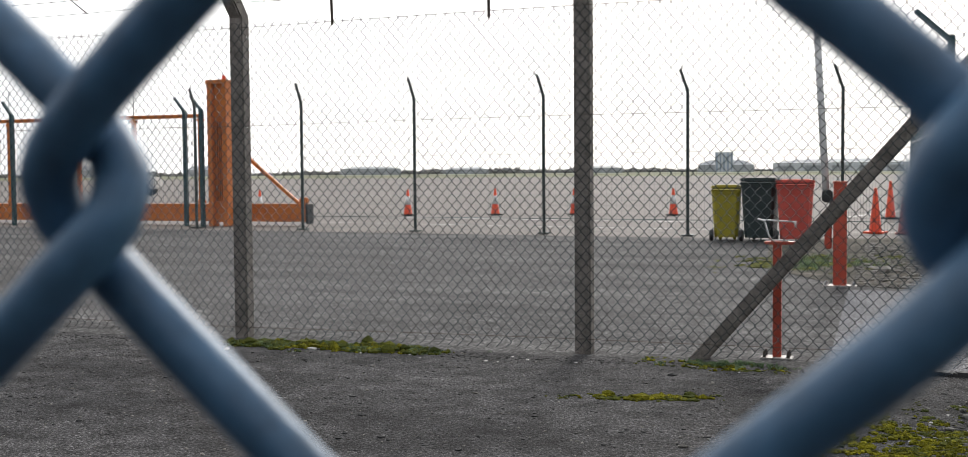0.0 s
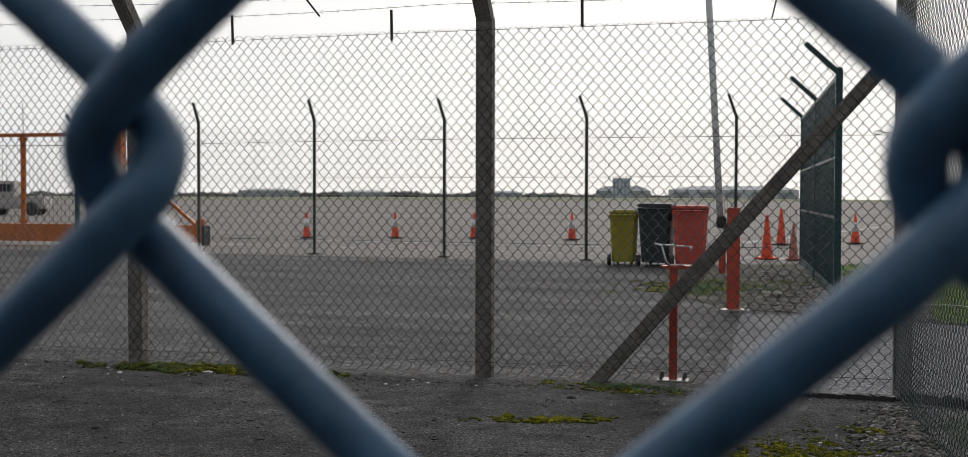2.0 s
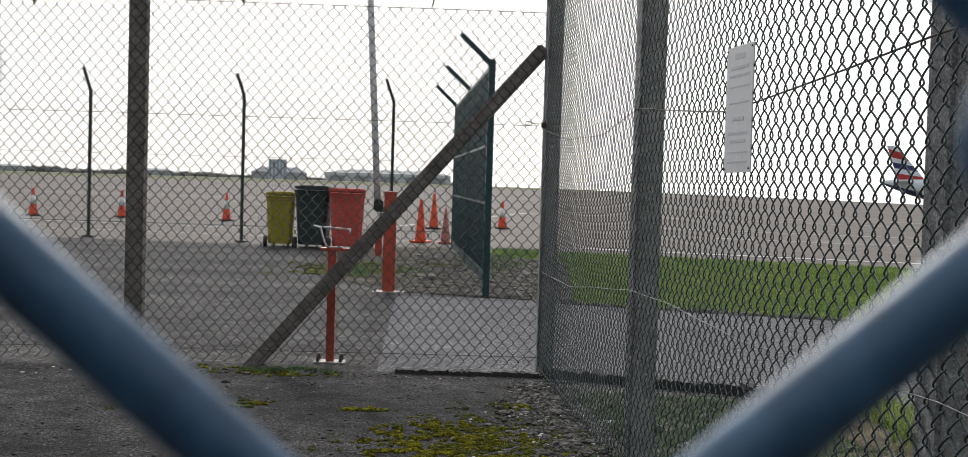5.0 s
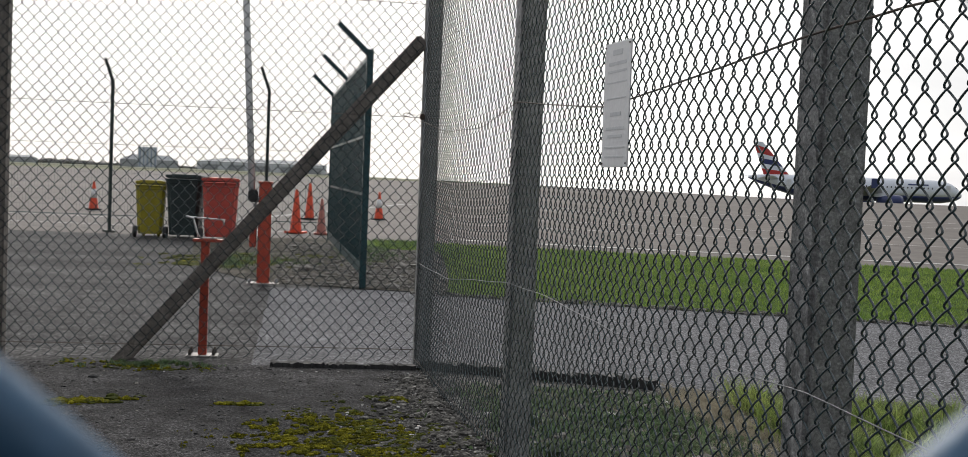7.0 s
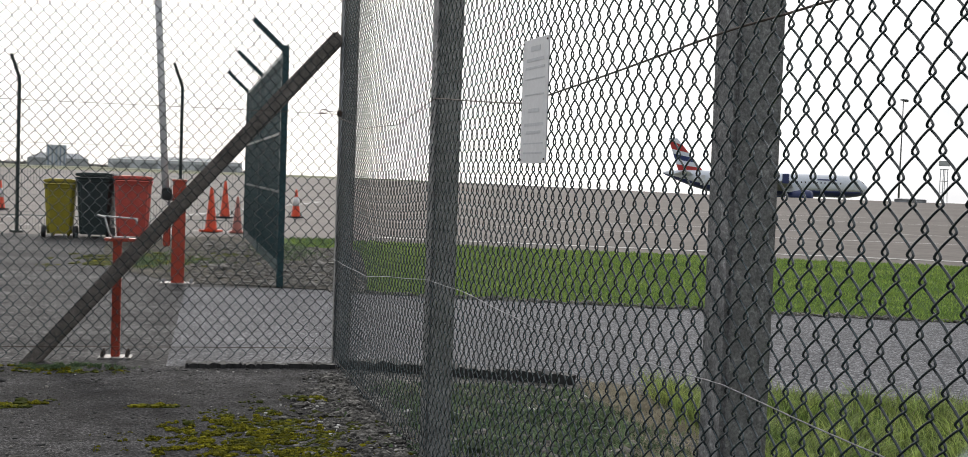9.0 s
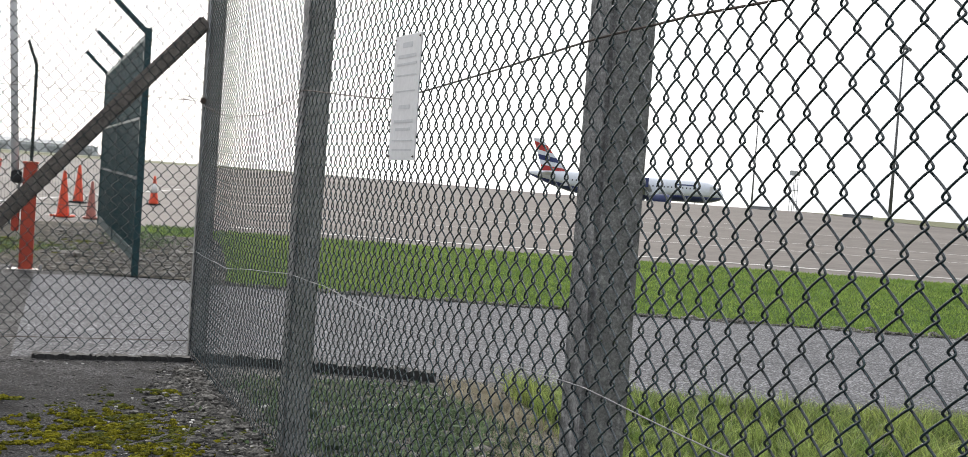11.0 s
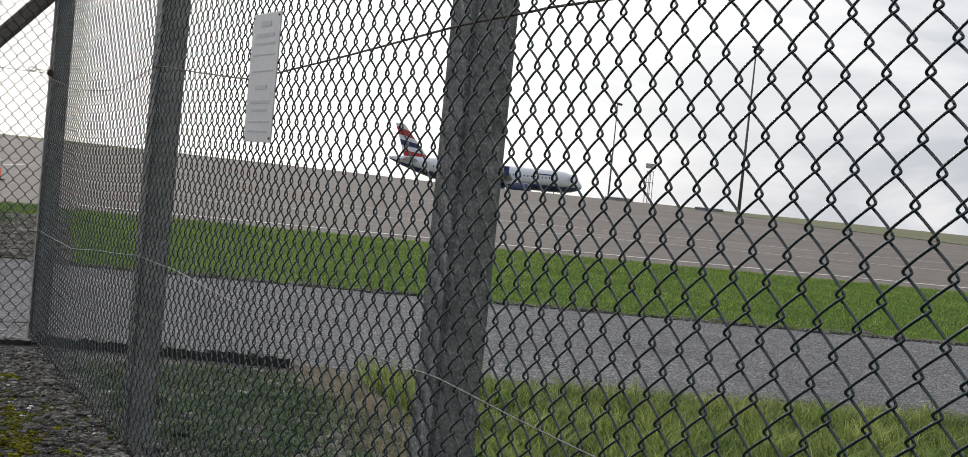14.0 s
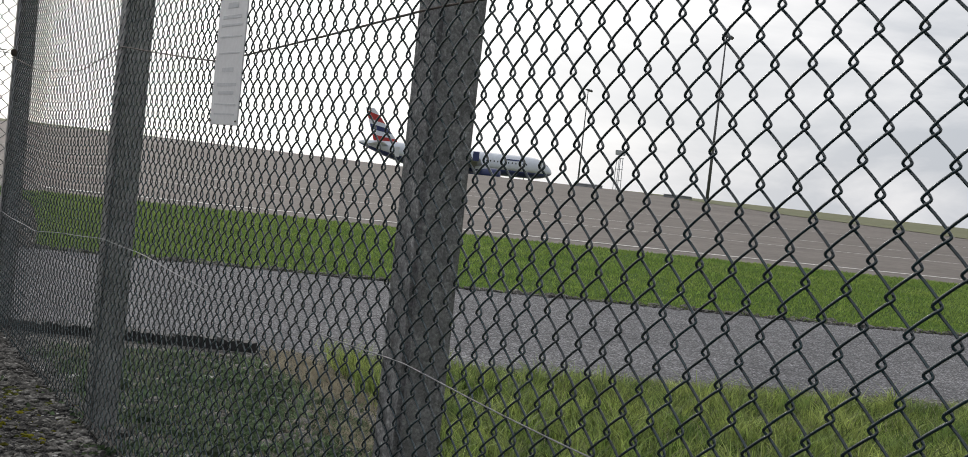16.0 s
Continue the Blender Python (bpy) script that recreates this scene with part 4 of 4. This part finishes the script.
    for k in range(34):
        px = 12.6 - k * 0.72
        for s in (-1, 1):
            m = Matrix.Translation((px, s * 1.93, 4.15))
            if first is None:
                first = part("cabin_window", box((0.2, 0.06, 0.28), None, 0.02), DARK_GLASS, a)
                first.matrix_basis = m
            else:
                again(first, m, a)
    part("windscreen", box((0.7, 1.7, 0.42), Matrix.Translation((17.15, 0, 4.32)) @ pose(0, 0, 0, 0, 32, 0), 0.06), DARK_GLASS, a)
    for px in (15.4, -12.2):
        for s in (-1, 1):
            part("cabin_door", box((0.8, 0.05, 1.7), Matrix.Translation((px, s * (1.9 if px > 0 else 1.56), 3.9)), 0.02), FAR_PALE, a)


airliner(106.2, 220.8, -3.2)


# ---- far things ----
def by_bearing(deg, dist):
    return -dist * math.sin(radians(deg)), dist * math.cos(radians(deg))


def hangar(deg, dist, w, d, h, rise, mat, label, block=None, doors=0):
    x, y = by_bearing(deg, dist)
    low = ground_z(x, y)
    h -= low
    b = thing("airport_building", pose(x, y, low, 0, 0, deg), label, "building", "low airport buildings")
    part("wall", box((w, d, h), Matrix.Translation((0, 0, h / 2)), 0.05), mat, b)
    loft("roof", [[(-w / 2 - 0.3, -d / 2 - 0.3, h), (w / 2 + 0.3, -d / 2 - 0.3, h), (w / 2 + 0.3, d / 2 + 0.3, h), (-w / 2 - 0.3, d / 2 + 0.3, h)],
                  [(-w * 0.3, -d * 0.2, h + rise), (w * 0.3, -d * 0.2, h + rise), (w * 0.3, d * 0.2, h + rise), (-w * 0.3, d * 0.2, h + rise)]], FAR_ROOF, b, "", False)
    if block:
        part("block", box(block, Matrix.Translation((-w * 0.03, -d / 2 - 5, block[2] / 2)), 0.05), FAR_PALE, b)
        for k in range(5):
            part("cladding_rib", box((0.9, 0.12, block[2] * 0.92), Matrix.Translation((-w * 0.03 + (k - 2) * block[0] * 0.2, -d / 2 - 5 - block[1] / 2 - 0.05, block[2] * 0.5)), 0.02), FAR_BLUE, b, "blue-grey cladding rib")
    for k in range(doors):
        part("door", box((w / doors * 0.6, 0.2, h * 0.7), Matrix.Translation((-w / 2 + w * (k + 0.5) / doors, -d / 2, h * 0.35)), 0.03), FAR_ROOF, b)


hangar(8.3, 740, 34, 22, 4.4, 3.2, FAR_WALL, "grey pitched airport building with pale square block", (11.0, 9, 12.2))
hangar(3.0, 775, 82, 34, 5.4, 2.6, FAR_PALE, "long low pale hangar", None, 5)
hangar(25.7, 825, 42, 22, 4.4, 1.2, FAR_WALL, "low grey flat-roofed terminal shed", None, 4)
hangar(21.0, 875, 34, 20, 3.4, 1.6, FAR_WALL, "low grey flat-roofed shed", None, 2)
hangar(14.2, 820, 26, 16, 3.4, 1.4, FAR_WALL, "low grey shed among far hedges", None, 2)
hangar(39.0, 800, 44, 22, 4.6, 3.0, FAR_WALL, "low grey pitched building", None, 2)
hangar(33.5, 800, 30, 22, 4.2, 3.0, FAR_WALL, "low grey pitched shed", None, 2)
hangar(-32.2, 172, 4.2, 2.2, 0.42, 0.1, FAR_ROOF, "low grey equipment cabinet on the far grass", None, 2)
hangar(-36.6, 150, 3.6, 1.6, 0.36, 0.08, FAR_ROOF, "small grey equipment cabinet on the far grass", None, 1)


def tree_row(lo, hi, step, dist, tall, size, seed, label):
    """Far hedges and bare trees: many small clumps heaped to an uneven height."""
    spots = []
    for d in np.arange(lo, hi, step):
        high = tall * (0.45 + 0.8 * abs(noise.noise(Vector((d * 0.9, seed, 0.5))))) * (0.8 + 0.5 * noise.noise(Vector((d * 4.0, seed, 3.5))))
        for k in range(6):
            x, y = by_bearing(d + rng.uniform(-step, step), dist + rng.uniform(-6, 6))
            spots.append((x, y, ground_z(x, y) + high * rng.uniform(0.0, 1.0)))
    lumps("tree_line", spots, size, 0.9, HEDGE, label, "trees")


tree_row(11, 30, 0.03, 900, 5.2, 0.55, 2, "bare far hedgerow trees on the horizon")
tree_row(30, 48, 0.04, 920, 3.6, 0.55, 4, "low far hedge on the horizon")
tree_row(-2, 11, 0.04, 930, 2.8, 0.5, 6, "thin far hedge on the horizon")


def light_mast(x, y, h):
    low = ground_z(x, y)
    h -= low
    m = thing("light_mast", pose(x, y, low, 0, 0, 30), "tall grey steel apron floodlight mast", "light mast", "floodlight masts")
    part("shaft", lathe_bm([(0.22, 0), (0.16, h * 0.4), (0.09, h)], 14), MAST_GREY, m, "", True)
    part("head_frame", box((1.8, 0.5, 0.25), Matrix.Translation((0, 0, h)), 0.05), MAST_GREY, m)
    for k in (-0.7, 0, 0.7):
        part("floodlight", box((0.5, 0.5, 0.4), Matrix.Translation((k, -0.4, h - 0.1)) @ pose(0, 0, 0, 35), 0.05), MAST_GREY, m)


light_mast(91.6, 117.2, 20.9)
light_mast(130.4, 211.3, 20.0)
tx, ty = by_bearing(-33.6, 300)
tower = thing("lattice_tower", pose(tx, ty, ground_z(tx, ty)) @ Matrix.Diagonal((1, 1, 1.42, 1)), "small grey lattice radar tower", "tower")
for sx in (-0.8, 0.8):
    for sy in (-0.8, 0.8):
        tube("leg", [(sx, sy, 0), (sx * 0.8, sy * 0.8, 4), (sx * 0.7, sy * 0.7, 8)], 0.1, 5, FAR_WALL, tower)
for z in (2, 4, 6, 8):
    part("ring", box((1.5, 1.5, 0.12), Matrix.Translation((0, 0, z)), 0.02), FAR_WALL, tower)
part("dish", box((3.0, 0.4, 0.9), Matrix.Translation((0, 0, 9)), 0.1), FAR_WALL, tower)

tug = thing("airport_tug", pose(-44, 58, 0, 0, 0, 20), "dull white airport tug with dark wheels", "vehicle")
part("body", box((3.6, 1.8, 0.7), Matrix.Translation((0, 0, 0.75)), 0.08), PLATE, tug)
part("cab", box((1.4, 1.6, 0.9), Matrix.Translation((-0.6, 0, 1.55)), 0.1), PLATE, tug)
part("cab_glass", box((1.2, 1.62, 0.5), Matrix.Translation((-0.6, 0, 1.6)), 0.03), DARK_GLASS, tug)
for sx in (-1.1, 1.1):
    for sy in (-0.8, 0.8):
        part("wheel", lathe_bm([(0.2, -0.13), (0.4, -0.13), (0.4, 0.13), (0.2, 0.13)], 16), BLACK, tug).matrix_basis = pose(sx, sy, 0.4, 90, 0, 0)


# ---- markings ----
def stripe(a, b, w):
    a, b = Vector((*a, 0)), Vector((*b, 0))
    d = (b - a).normalized() * 1.0
    s = Vector((-d.y, d.x, 0)) * (w / 2)
    ob = sheet("trim_line", [(p.x, p.y) for p in (a - s, b - s, b + s, a + s)], -0.004, LINE_WHITE, "worn white apron line", "road marking")


stripe((-40, 34.5), (-2.4, 27.0), 0.15)
stripe((-2.4, 27.0), (3.3, 48.8), 0.15)
stripe((-30, 29), (0, 23.3), 0.10)
stripe((2.5, 22.6), (60, 3.4), 0.24)
stripe((4, 36), (90, 8), 0.15)
stripe((4, 30), (60, 11.5), 0.12)
stripe((-5, 52), (90, 21), 0.15)
stripe((-60, 62), (30, 50), 0.2)

# raised asphalt lip under the corner; its shade is put in as black
for (xa, ya), (xb, yb), wide, tall in (((-0.30, 7.28), (0.6, 7.24), 0.10, 0.040), ((0.64, 7.24), (1.98, 6.66), 0.14, 0.078)):
    n = 60
    rim = []
    for sgn, up in ((-1, 0), (-0.8, 1), (0.8, 1), (1, 0)):
        rim.append([(xa + (xb - xa) * k / n + 0.03 * noise.noise(Vector((k * 1.9, sgn, 1))), ya + (yb - ya) * k / n + sgn * wide / 2 * (1 + 0.4 * noise.noise(Vector((k * 0.7, sgn, 4)))), -0.01 + up * tall * (0.9 + 0.45 * noise.noise(Vector((k * 1.7, sgn, 7)))))
                    for k in range(n + 1)])
    v = [p for row in rim for p in row]
    f = [(r * (n + 1) + k, r * (n + 1) + k + 1, (r + 1) * (n + 1) + k + 1, (r + 1) * (n + 1) + k) for r in range(3) for k in range(n)]
    tagged(mesh_object("kerb_shaded_lip", v, f, TAR_SHADE), "broken raised asphalt lip beside the path, its shade coloured black", "kerb", kind="structure")


def crack(points, wide):
    """A thin uneven tar-dark crack lying on the asphalt."""
    p = []
    for (xa, ya), (xb, yb) in zip(points, points[1:]):
        for k in range(8):
            p.append((xa + (xb - xa) * k / 8, ya + (yb - ya) * k / 8))
    v, f = [], []
    for k, (x, y) in enumerate(p):
        o = 0.03 * noise.noise(Vector((x * 6, y * 6, 0)))
        g = wide * (0.6 + 0.8 * abs(noise.noise(Vector((x * 9, y * 9, 3)))))
        v += [(x + o, y + o - g / 2, 0.003), (x + o, y + o + g / 2, 0.003)]
        if k:
            f.append((2 * k - 2, 2 * k, 2 * k + 1, 2 * k - 1))
    tagged(mesh_object("trim_crack", v, f, TAR_SHADE), "dark crack in old asphalt", "crack", kind="structure")


crack([(-0.16, 7.2), (-0.13, 6.94), (-0.04, 6.4), (0.01, 5.91), (0.05, 5.7)], 0.02)
crack([(-0.02, 6.9), (0.05, 6.5), (0.0, 6.3)], 0.012)
crack([(-9, 9.2), (-6, 9.0), (-3, 9.3), (-0.6, 9.1)], 0.03)
crack([(-10, 11.9), (-6, 11.7), (-2.5, 11.95), (-0.6, 11.8)], 0.04)
crack([(-11, 15.6), (-6, 15.2), (-2, 15.5)], 0.05)
crack([(-0.45, 7.6), (-0.52, 9.5), (-0.5, 12.1)], 0.02)

# ---- plants and loose ground ----
near_turf = [(2.2, 4.6), (2.32, 6.2), (9, 4.1), (9, 0), (1.5, 0), (1.55, 2.5), (1.95, 3.8)]
sheet("ground_turf_verge", near_turf, 0.007, TURF, "green turf of the verge under rough grass")


def tufts(n, each, outline, spread):
    """Blades crowded into tufts."""
    hearts = scatter(n, outline)
    return np.repeat(hearts, each, axis=0) + rng.normal(0, spread, (n * each, 2))


def beside(n, a, b, spread):
    """Spots strewn along a line."""
    t = rng.uniform(0, 1, n)[:, None]
    return np.array(a) * (1 - t) + np.array(b) * t + rng.normal(0, spread, (n, 2))




def strewn(n, cx, cy, sx, sy, turn=0.0, grain=9.0, cut=0.05, seed=0.0):
    """Spots inside a soft-edged ellipse, broken up into clumps with bare gaps between."""
    out = []
    c, k = math.cos(turn), math.sin(turn)
    while len(out) < n:
        u, w = rng.normal(0, 0.5, 2)
        x, y = cx + u * sx * c - w * sy * k, cy + u * sx * k + w * sy * c
        v = noise.noise(Vector((x * grain, y * grain, seed))) + 0.6 * noise.noise(Vector((x * grain * 3.1, y * grain * 3.1, seed + 4)))
        if v > cut + 0.35 * (u * u + w * w):
            out.append((x, y))
    return np.array(out)


blades("verge_grass", tufts(2600, 24, near_turf, 0.03), 0.115, BLADE, "rough green verge grass in tufts", 1.6, 0.0055)
blades("verge_tall_tufts", tufts(360, 55, near_turf, 0.045), 0.165, BLADE, "taller clumps standing out of verge grass", 1.5, 0.0065)
blades("verge_low_grass", scatter(52000, near_turf), 0.06, BLADE, "short green grass between tufts", 1.6, 0.0055)
blades("verge_edge_grass", beside(8000, (2.4, 6.22), (9, 4.12), 0.06), 0.08, BLADE, "ragged grass along the path edge", 1.8, 0.0055)
blades("verge_dry_grass", np.vstack([patch(3600, 2.12, 5.9, 0.16, 0.75), patch(1500, 1.85, 4.6, 0.18, 0.7)]), 0.036, STRAW, "pale dry grass lying over", 2.6, 0.005)
blades("verge_tufts", patch(4500, 2.42, 5.3, 0.16, 1.2), 0.11, BLADE, "ragged tufts at the edge of the verge", 1.6, 0.0055)
blades("verge_straw", scatter(2600, near_turf), 0.12, STRAW, "stray dry stalks in the grass", 1.8, 0.004)
weedy = [(1.0, 2.6), (0.78, 6.7), (1.95, 6.4), (2.05, 4.4), (1.6, 2.6)]
blades("verge_weeds", np.vstack([scatter(4500, weedy), tufts(260, 26, weedy, 0.045)]), 0.03, WEED, "low dark weeds in soil", 1.6, 0.011)
lumps("verge_clumps", strewn(1500, 1.42, 5.1, 0.7, 1.7, 0.0, 8.0, 0.1, 5.0), 0.011, 0.8, WEED, "small clumps of low weeds in soil", "weeds")
lumps("gravel", scatter(420, weedy), 0.009, 0.4, LINE_WHITE, "pale flakes of stone among weeds", "stones")
blades("verge_leaves", strewn(5200, 1.4, 5.2, 0.75, 1.7, 0.0, 5.0, 0.05, 2.0), 0.026, WEED, "small broad weed leaves in soil", 2.4, 0.022)
blades("verge_dead_stems", scatter(2600, weedy), 0.035, STRAW, "pale dead stems lying in the weeds", 3.0, 0.004)
blades("strip_grass", scatter(80000, [(1.35, 12.0), (10, 8.75), (24, 4.2), (24, 13.7), (17.2, 15.8), (2.0, 21.0), (0.9, 21.2), (0.9, 19.0), (1.85, 18.4), (1.75, 16.5), (1.5, 13.6)]), 0.045, STRIP_BLADE, "mown grass blades", 1.2, 0.014)
blades("strip_edge_grass", np.vstack([beside(4500, (1.4, 11.86), (10, 8.7), 0.045), beside(4500, (10, 8.7), (26, 3.55), 0.05)]), 0.035, STRIP_BLADE, "thin ragged grass at the strip's edge", 1.6, 0.010)
lumps("soil_edge", np.vstack([beside(1500, (0.95, 11.98), (10, 8.66), 0.05), beside(1500, (10, 8.66), (26, 3.5), 0.06)]), 0.022, 0.5, SOIL, "brown crumbled soil along the grass edge", "soil")
lumps("soil_edge", beside(900, (2.0, 6.4), (9, 4.2), 0.05), 0.014, 0.5, SOIL, "brown crumbled soil beside the path", "soil")
MOSSY = ((2600, -1.28, 6.07, 0.46, 0.085, 0.26), (520, -0.43, 6.05, 0.15, 0.04, 0.1), (420, 0.36, 6.25, 0.22, 0.06, -0.3), (900, -1.1, 7.2, 0.46, 0.16, -0.2))
lumps("moss", np.vstack([strewn(4600, 0.02, 5.36, 0.46, 0.56, -0.35, 11.0, 0.02, 1.0), strewn(2400, 0.25, 4.95, 0.5, 0.42, 0.0, 11.0, 0.05, 1.0)]), 0.0050, 0.85, MOSS, "yellow-green moss patch broken by bare asphalt")
lumps("moss", strewn(2600, 0.28, 5.45, 0.50, 0.80, 0.0, 6.0, 0.05, 7.0), 0.0055, 0.6, DARK_MOSS, "dull green moss round a yellow patch on asphalt")
for k, (n, cx, cy, sx, sy, turn) in enumerate(MOSSY):
    lumps("moss", strewn(n, cx, cy, sx, sy, turn, 8.0, 0.0, 11.0 + k), 0.0062, 0.75, MOSS, "yellow-green moss patch on asphalt")
    lumps("moss", strewn(n // 2, cx, cy, sx * 1.15, sy * 1.3, turn, 8.0, 0.05, 15.0 + k), 0.0058, 0.6, DARK_MOSS, "dull green moss round a brighter patch")
lumps("moss", strewn(4200, -3.9, 7.2, 0.95, 0.2, 0.03, 5.0, -0.12, 21.0), 0.010, 0.9, DARK_MOSS, "green moss along the fence foot")
lumps("moss", strewn(1300, -3.7, 7.18, 0.62, 0.17, 0.03, 6.0, -0.05, 23.0), 0.009, 1.0, MOSS, "yellow-green moss along the fence foot")
lumps("moss", np.vstack([strewn(2200, -1.2, 15.4, 1.1, 1.7, 0.0, 2.0, 0.0, 3.0), strewn(900, 0.2, 16.5, 0.9, 2.0, 0.0, 2.0, 0.0, 3.0)]), 0.018, 0.4, DARK_MOSS, "dull moss patch on the compound asphalt")
lumps("moss", strewn(500, -1.0, 15.0, 1.0, 1.2, 0.0, 2.0, 0.05, 3.0), 0.018, 0.4, MOSS, "yellow-green moss on the compound asphalt")
lumps("rubble", np.vstack([scatter(3200, [(-0.5, 12.5), (1.3, 12.1), (1.7, 16.0), (1.8, 18.4), (-0.6, 20.0)]), scatter(500, [(0.1, 12.4), (1.2, 12.2), (1.2, 14.5), (0.0, 15.0)])]), 0.021, 0.6, STONE, "loose grey rubble by the gate", "stones")
lumps("gravel", scatter(800, [(0.35, 3.6), (0.85, 3.6), (0.64, 7.1), (0.35, 6.9)]), 0.005, 0.6, STONE, "pale gravel along the fence foot", "stones")
lumps("gravel", scatter(2600, [(0.85, 3.4), (0.72, 6.9), (2.0, 6.4), (1.6, 4.2)]), 0.010, 0.6, STONE, "pale stones in dark soil", "stones")
lumps("gravel", scatter(4200, [(-5.5, 3.5), (0.6, 3.5), (0.5, 7.3), (-5.5, 7.3)]), 0.0034, 0.6, STONE, "scattered grit on asphalt", "stones")
lumps("gravel", np.vstack([beside(260, (0.78, 3.6), (0.56, 7.0), 0.07), strewn(160, 0.3, 5.5, 0.5, 0.8), beside(40, (-5.5, 7.1), (0.3, 7.15), 0.1)]), 0.0045, 0.45, LINE_WHITE, "pale stone chips and flakes along the fence foot", "stones")
lumps("litter", beside(16, (-6.5, 6.9), (-2.2, 7.0), 0.14), 0.013, 0.4, LINE_WHITE, "small pale scraps of litter by the fence foot", "litter")
lumps("soil_scraps", np.vstack([beside(900, (-7.0, 7.12), (0.2, 7.15), 0.07), scatter(1600, [(-6, 4.5), (0.4, 4.5), (0.4, 7.1), (-6, 7.1)])]), 0.0055, 0.5, TAR_SHADE, "dark crumbs of tar and soil on asphalt", "soil")
lumps("soil_litter", np.vstack([beside(1500, (0.80, 3.2), (0.58, 7.0), 0.09), beside(900, (0.62, 3.2), (0.45, 6.4), 0.16)]), 0.012, 0.5, SOIL, "brown soil and leaf litter along the fence foot", "soil")
blades("moss_fuzz", np.vstack([strewn(7000, 0.02, 5.36, 0.46, 0.56, -0.35, 11.0, 0.02, 1.0), strewn(2200, -1.28, 6.07, 0.44, 0.08, 0.26, 8.0, 0.0, 11.0)]), 0.010, MOSS, "short yellow-green moss tips on asphalt", 2.2, 0.006)
blades("moss_fuzz", np.vstack([strewn(1200, -1.05, 7.22, 0.45, 0.15, 0.0, 8.0, 0.0, 14.0), strewn(5200, -3.9, 7.2, 0.95, 0.2, 0.03, 5.0, -0.12, 21.0)]), 0.024, WEED, "short green weeds and moss on asphalt", 2.2, 0.008)
blades("gate_weeds", np.vstack([patch(900, -1.0, 15.2, 0.7, 1.5), patch(1400, 0.7, 17.5, 0.5, 2.4), scatter(900, [(1.0, 19.0), (1.6, 19.0), (1.75, 21.4), (0.9, 21.4)])]), 0.05, WEED, "low weeds in the dirt by the gate", 1.2, 0.014)
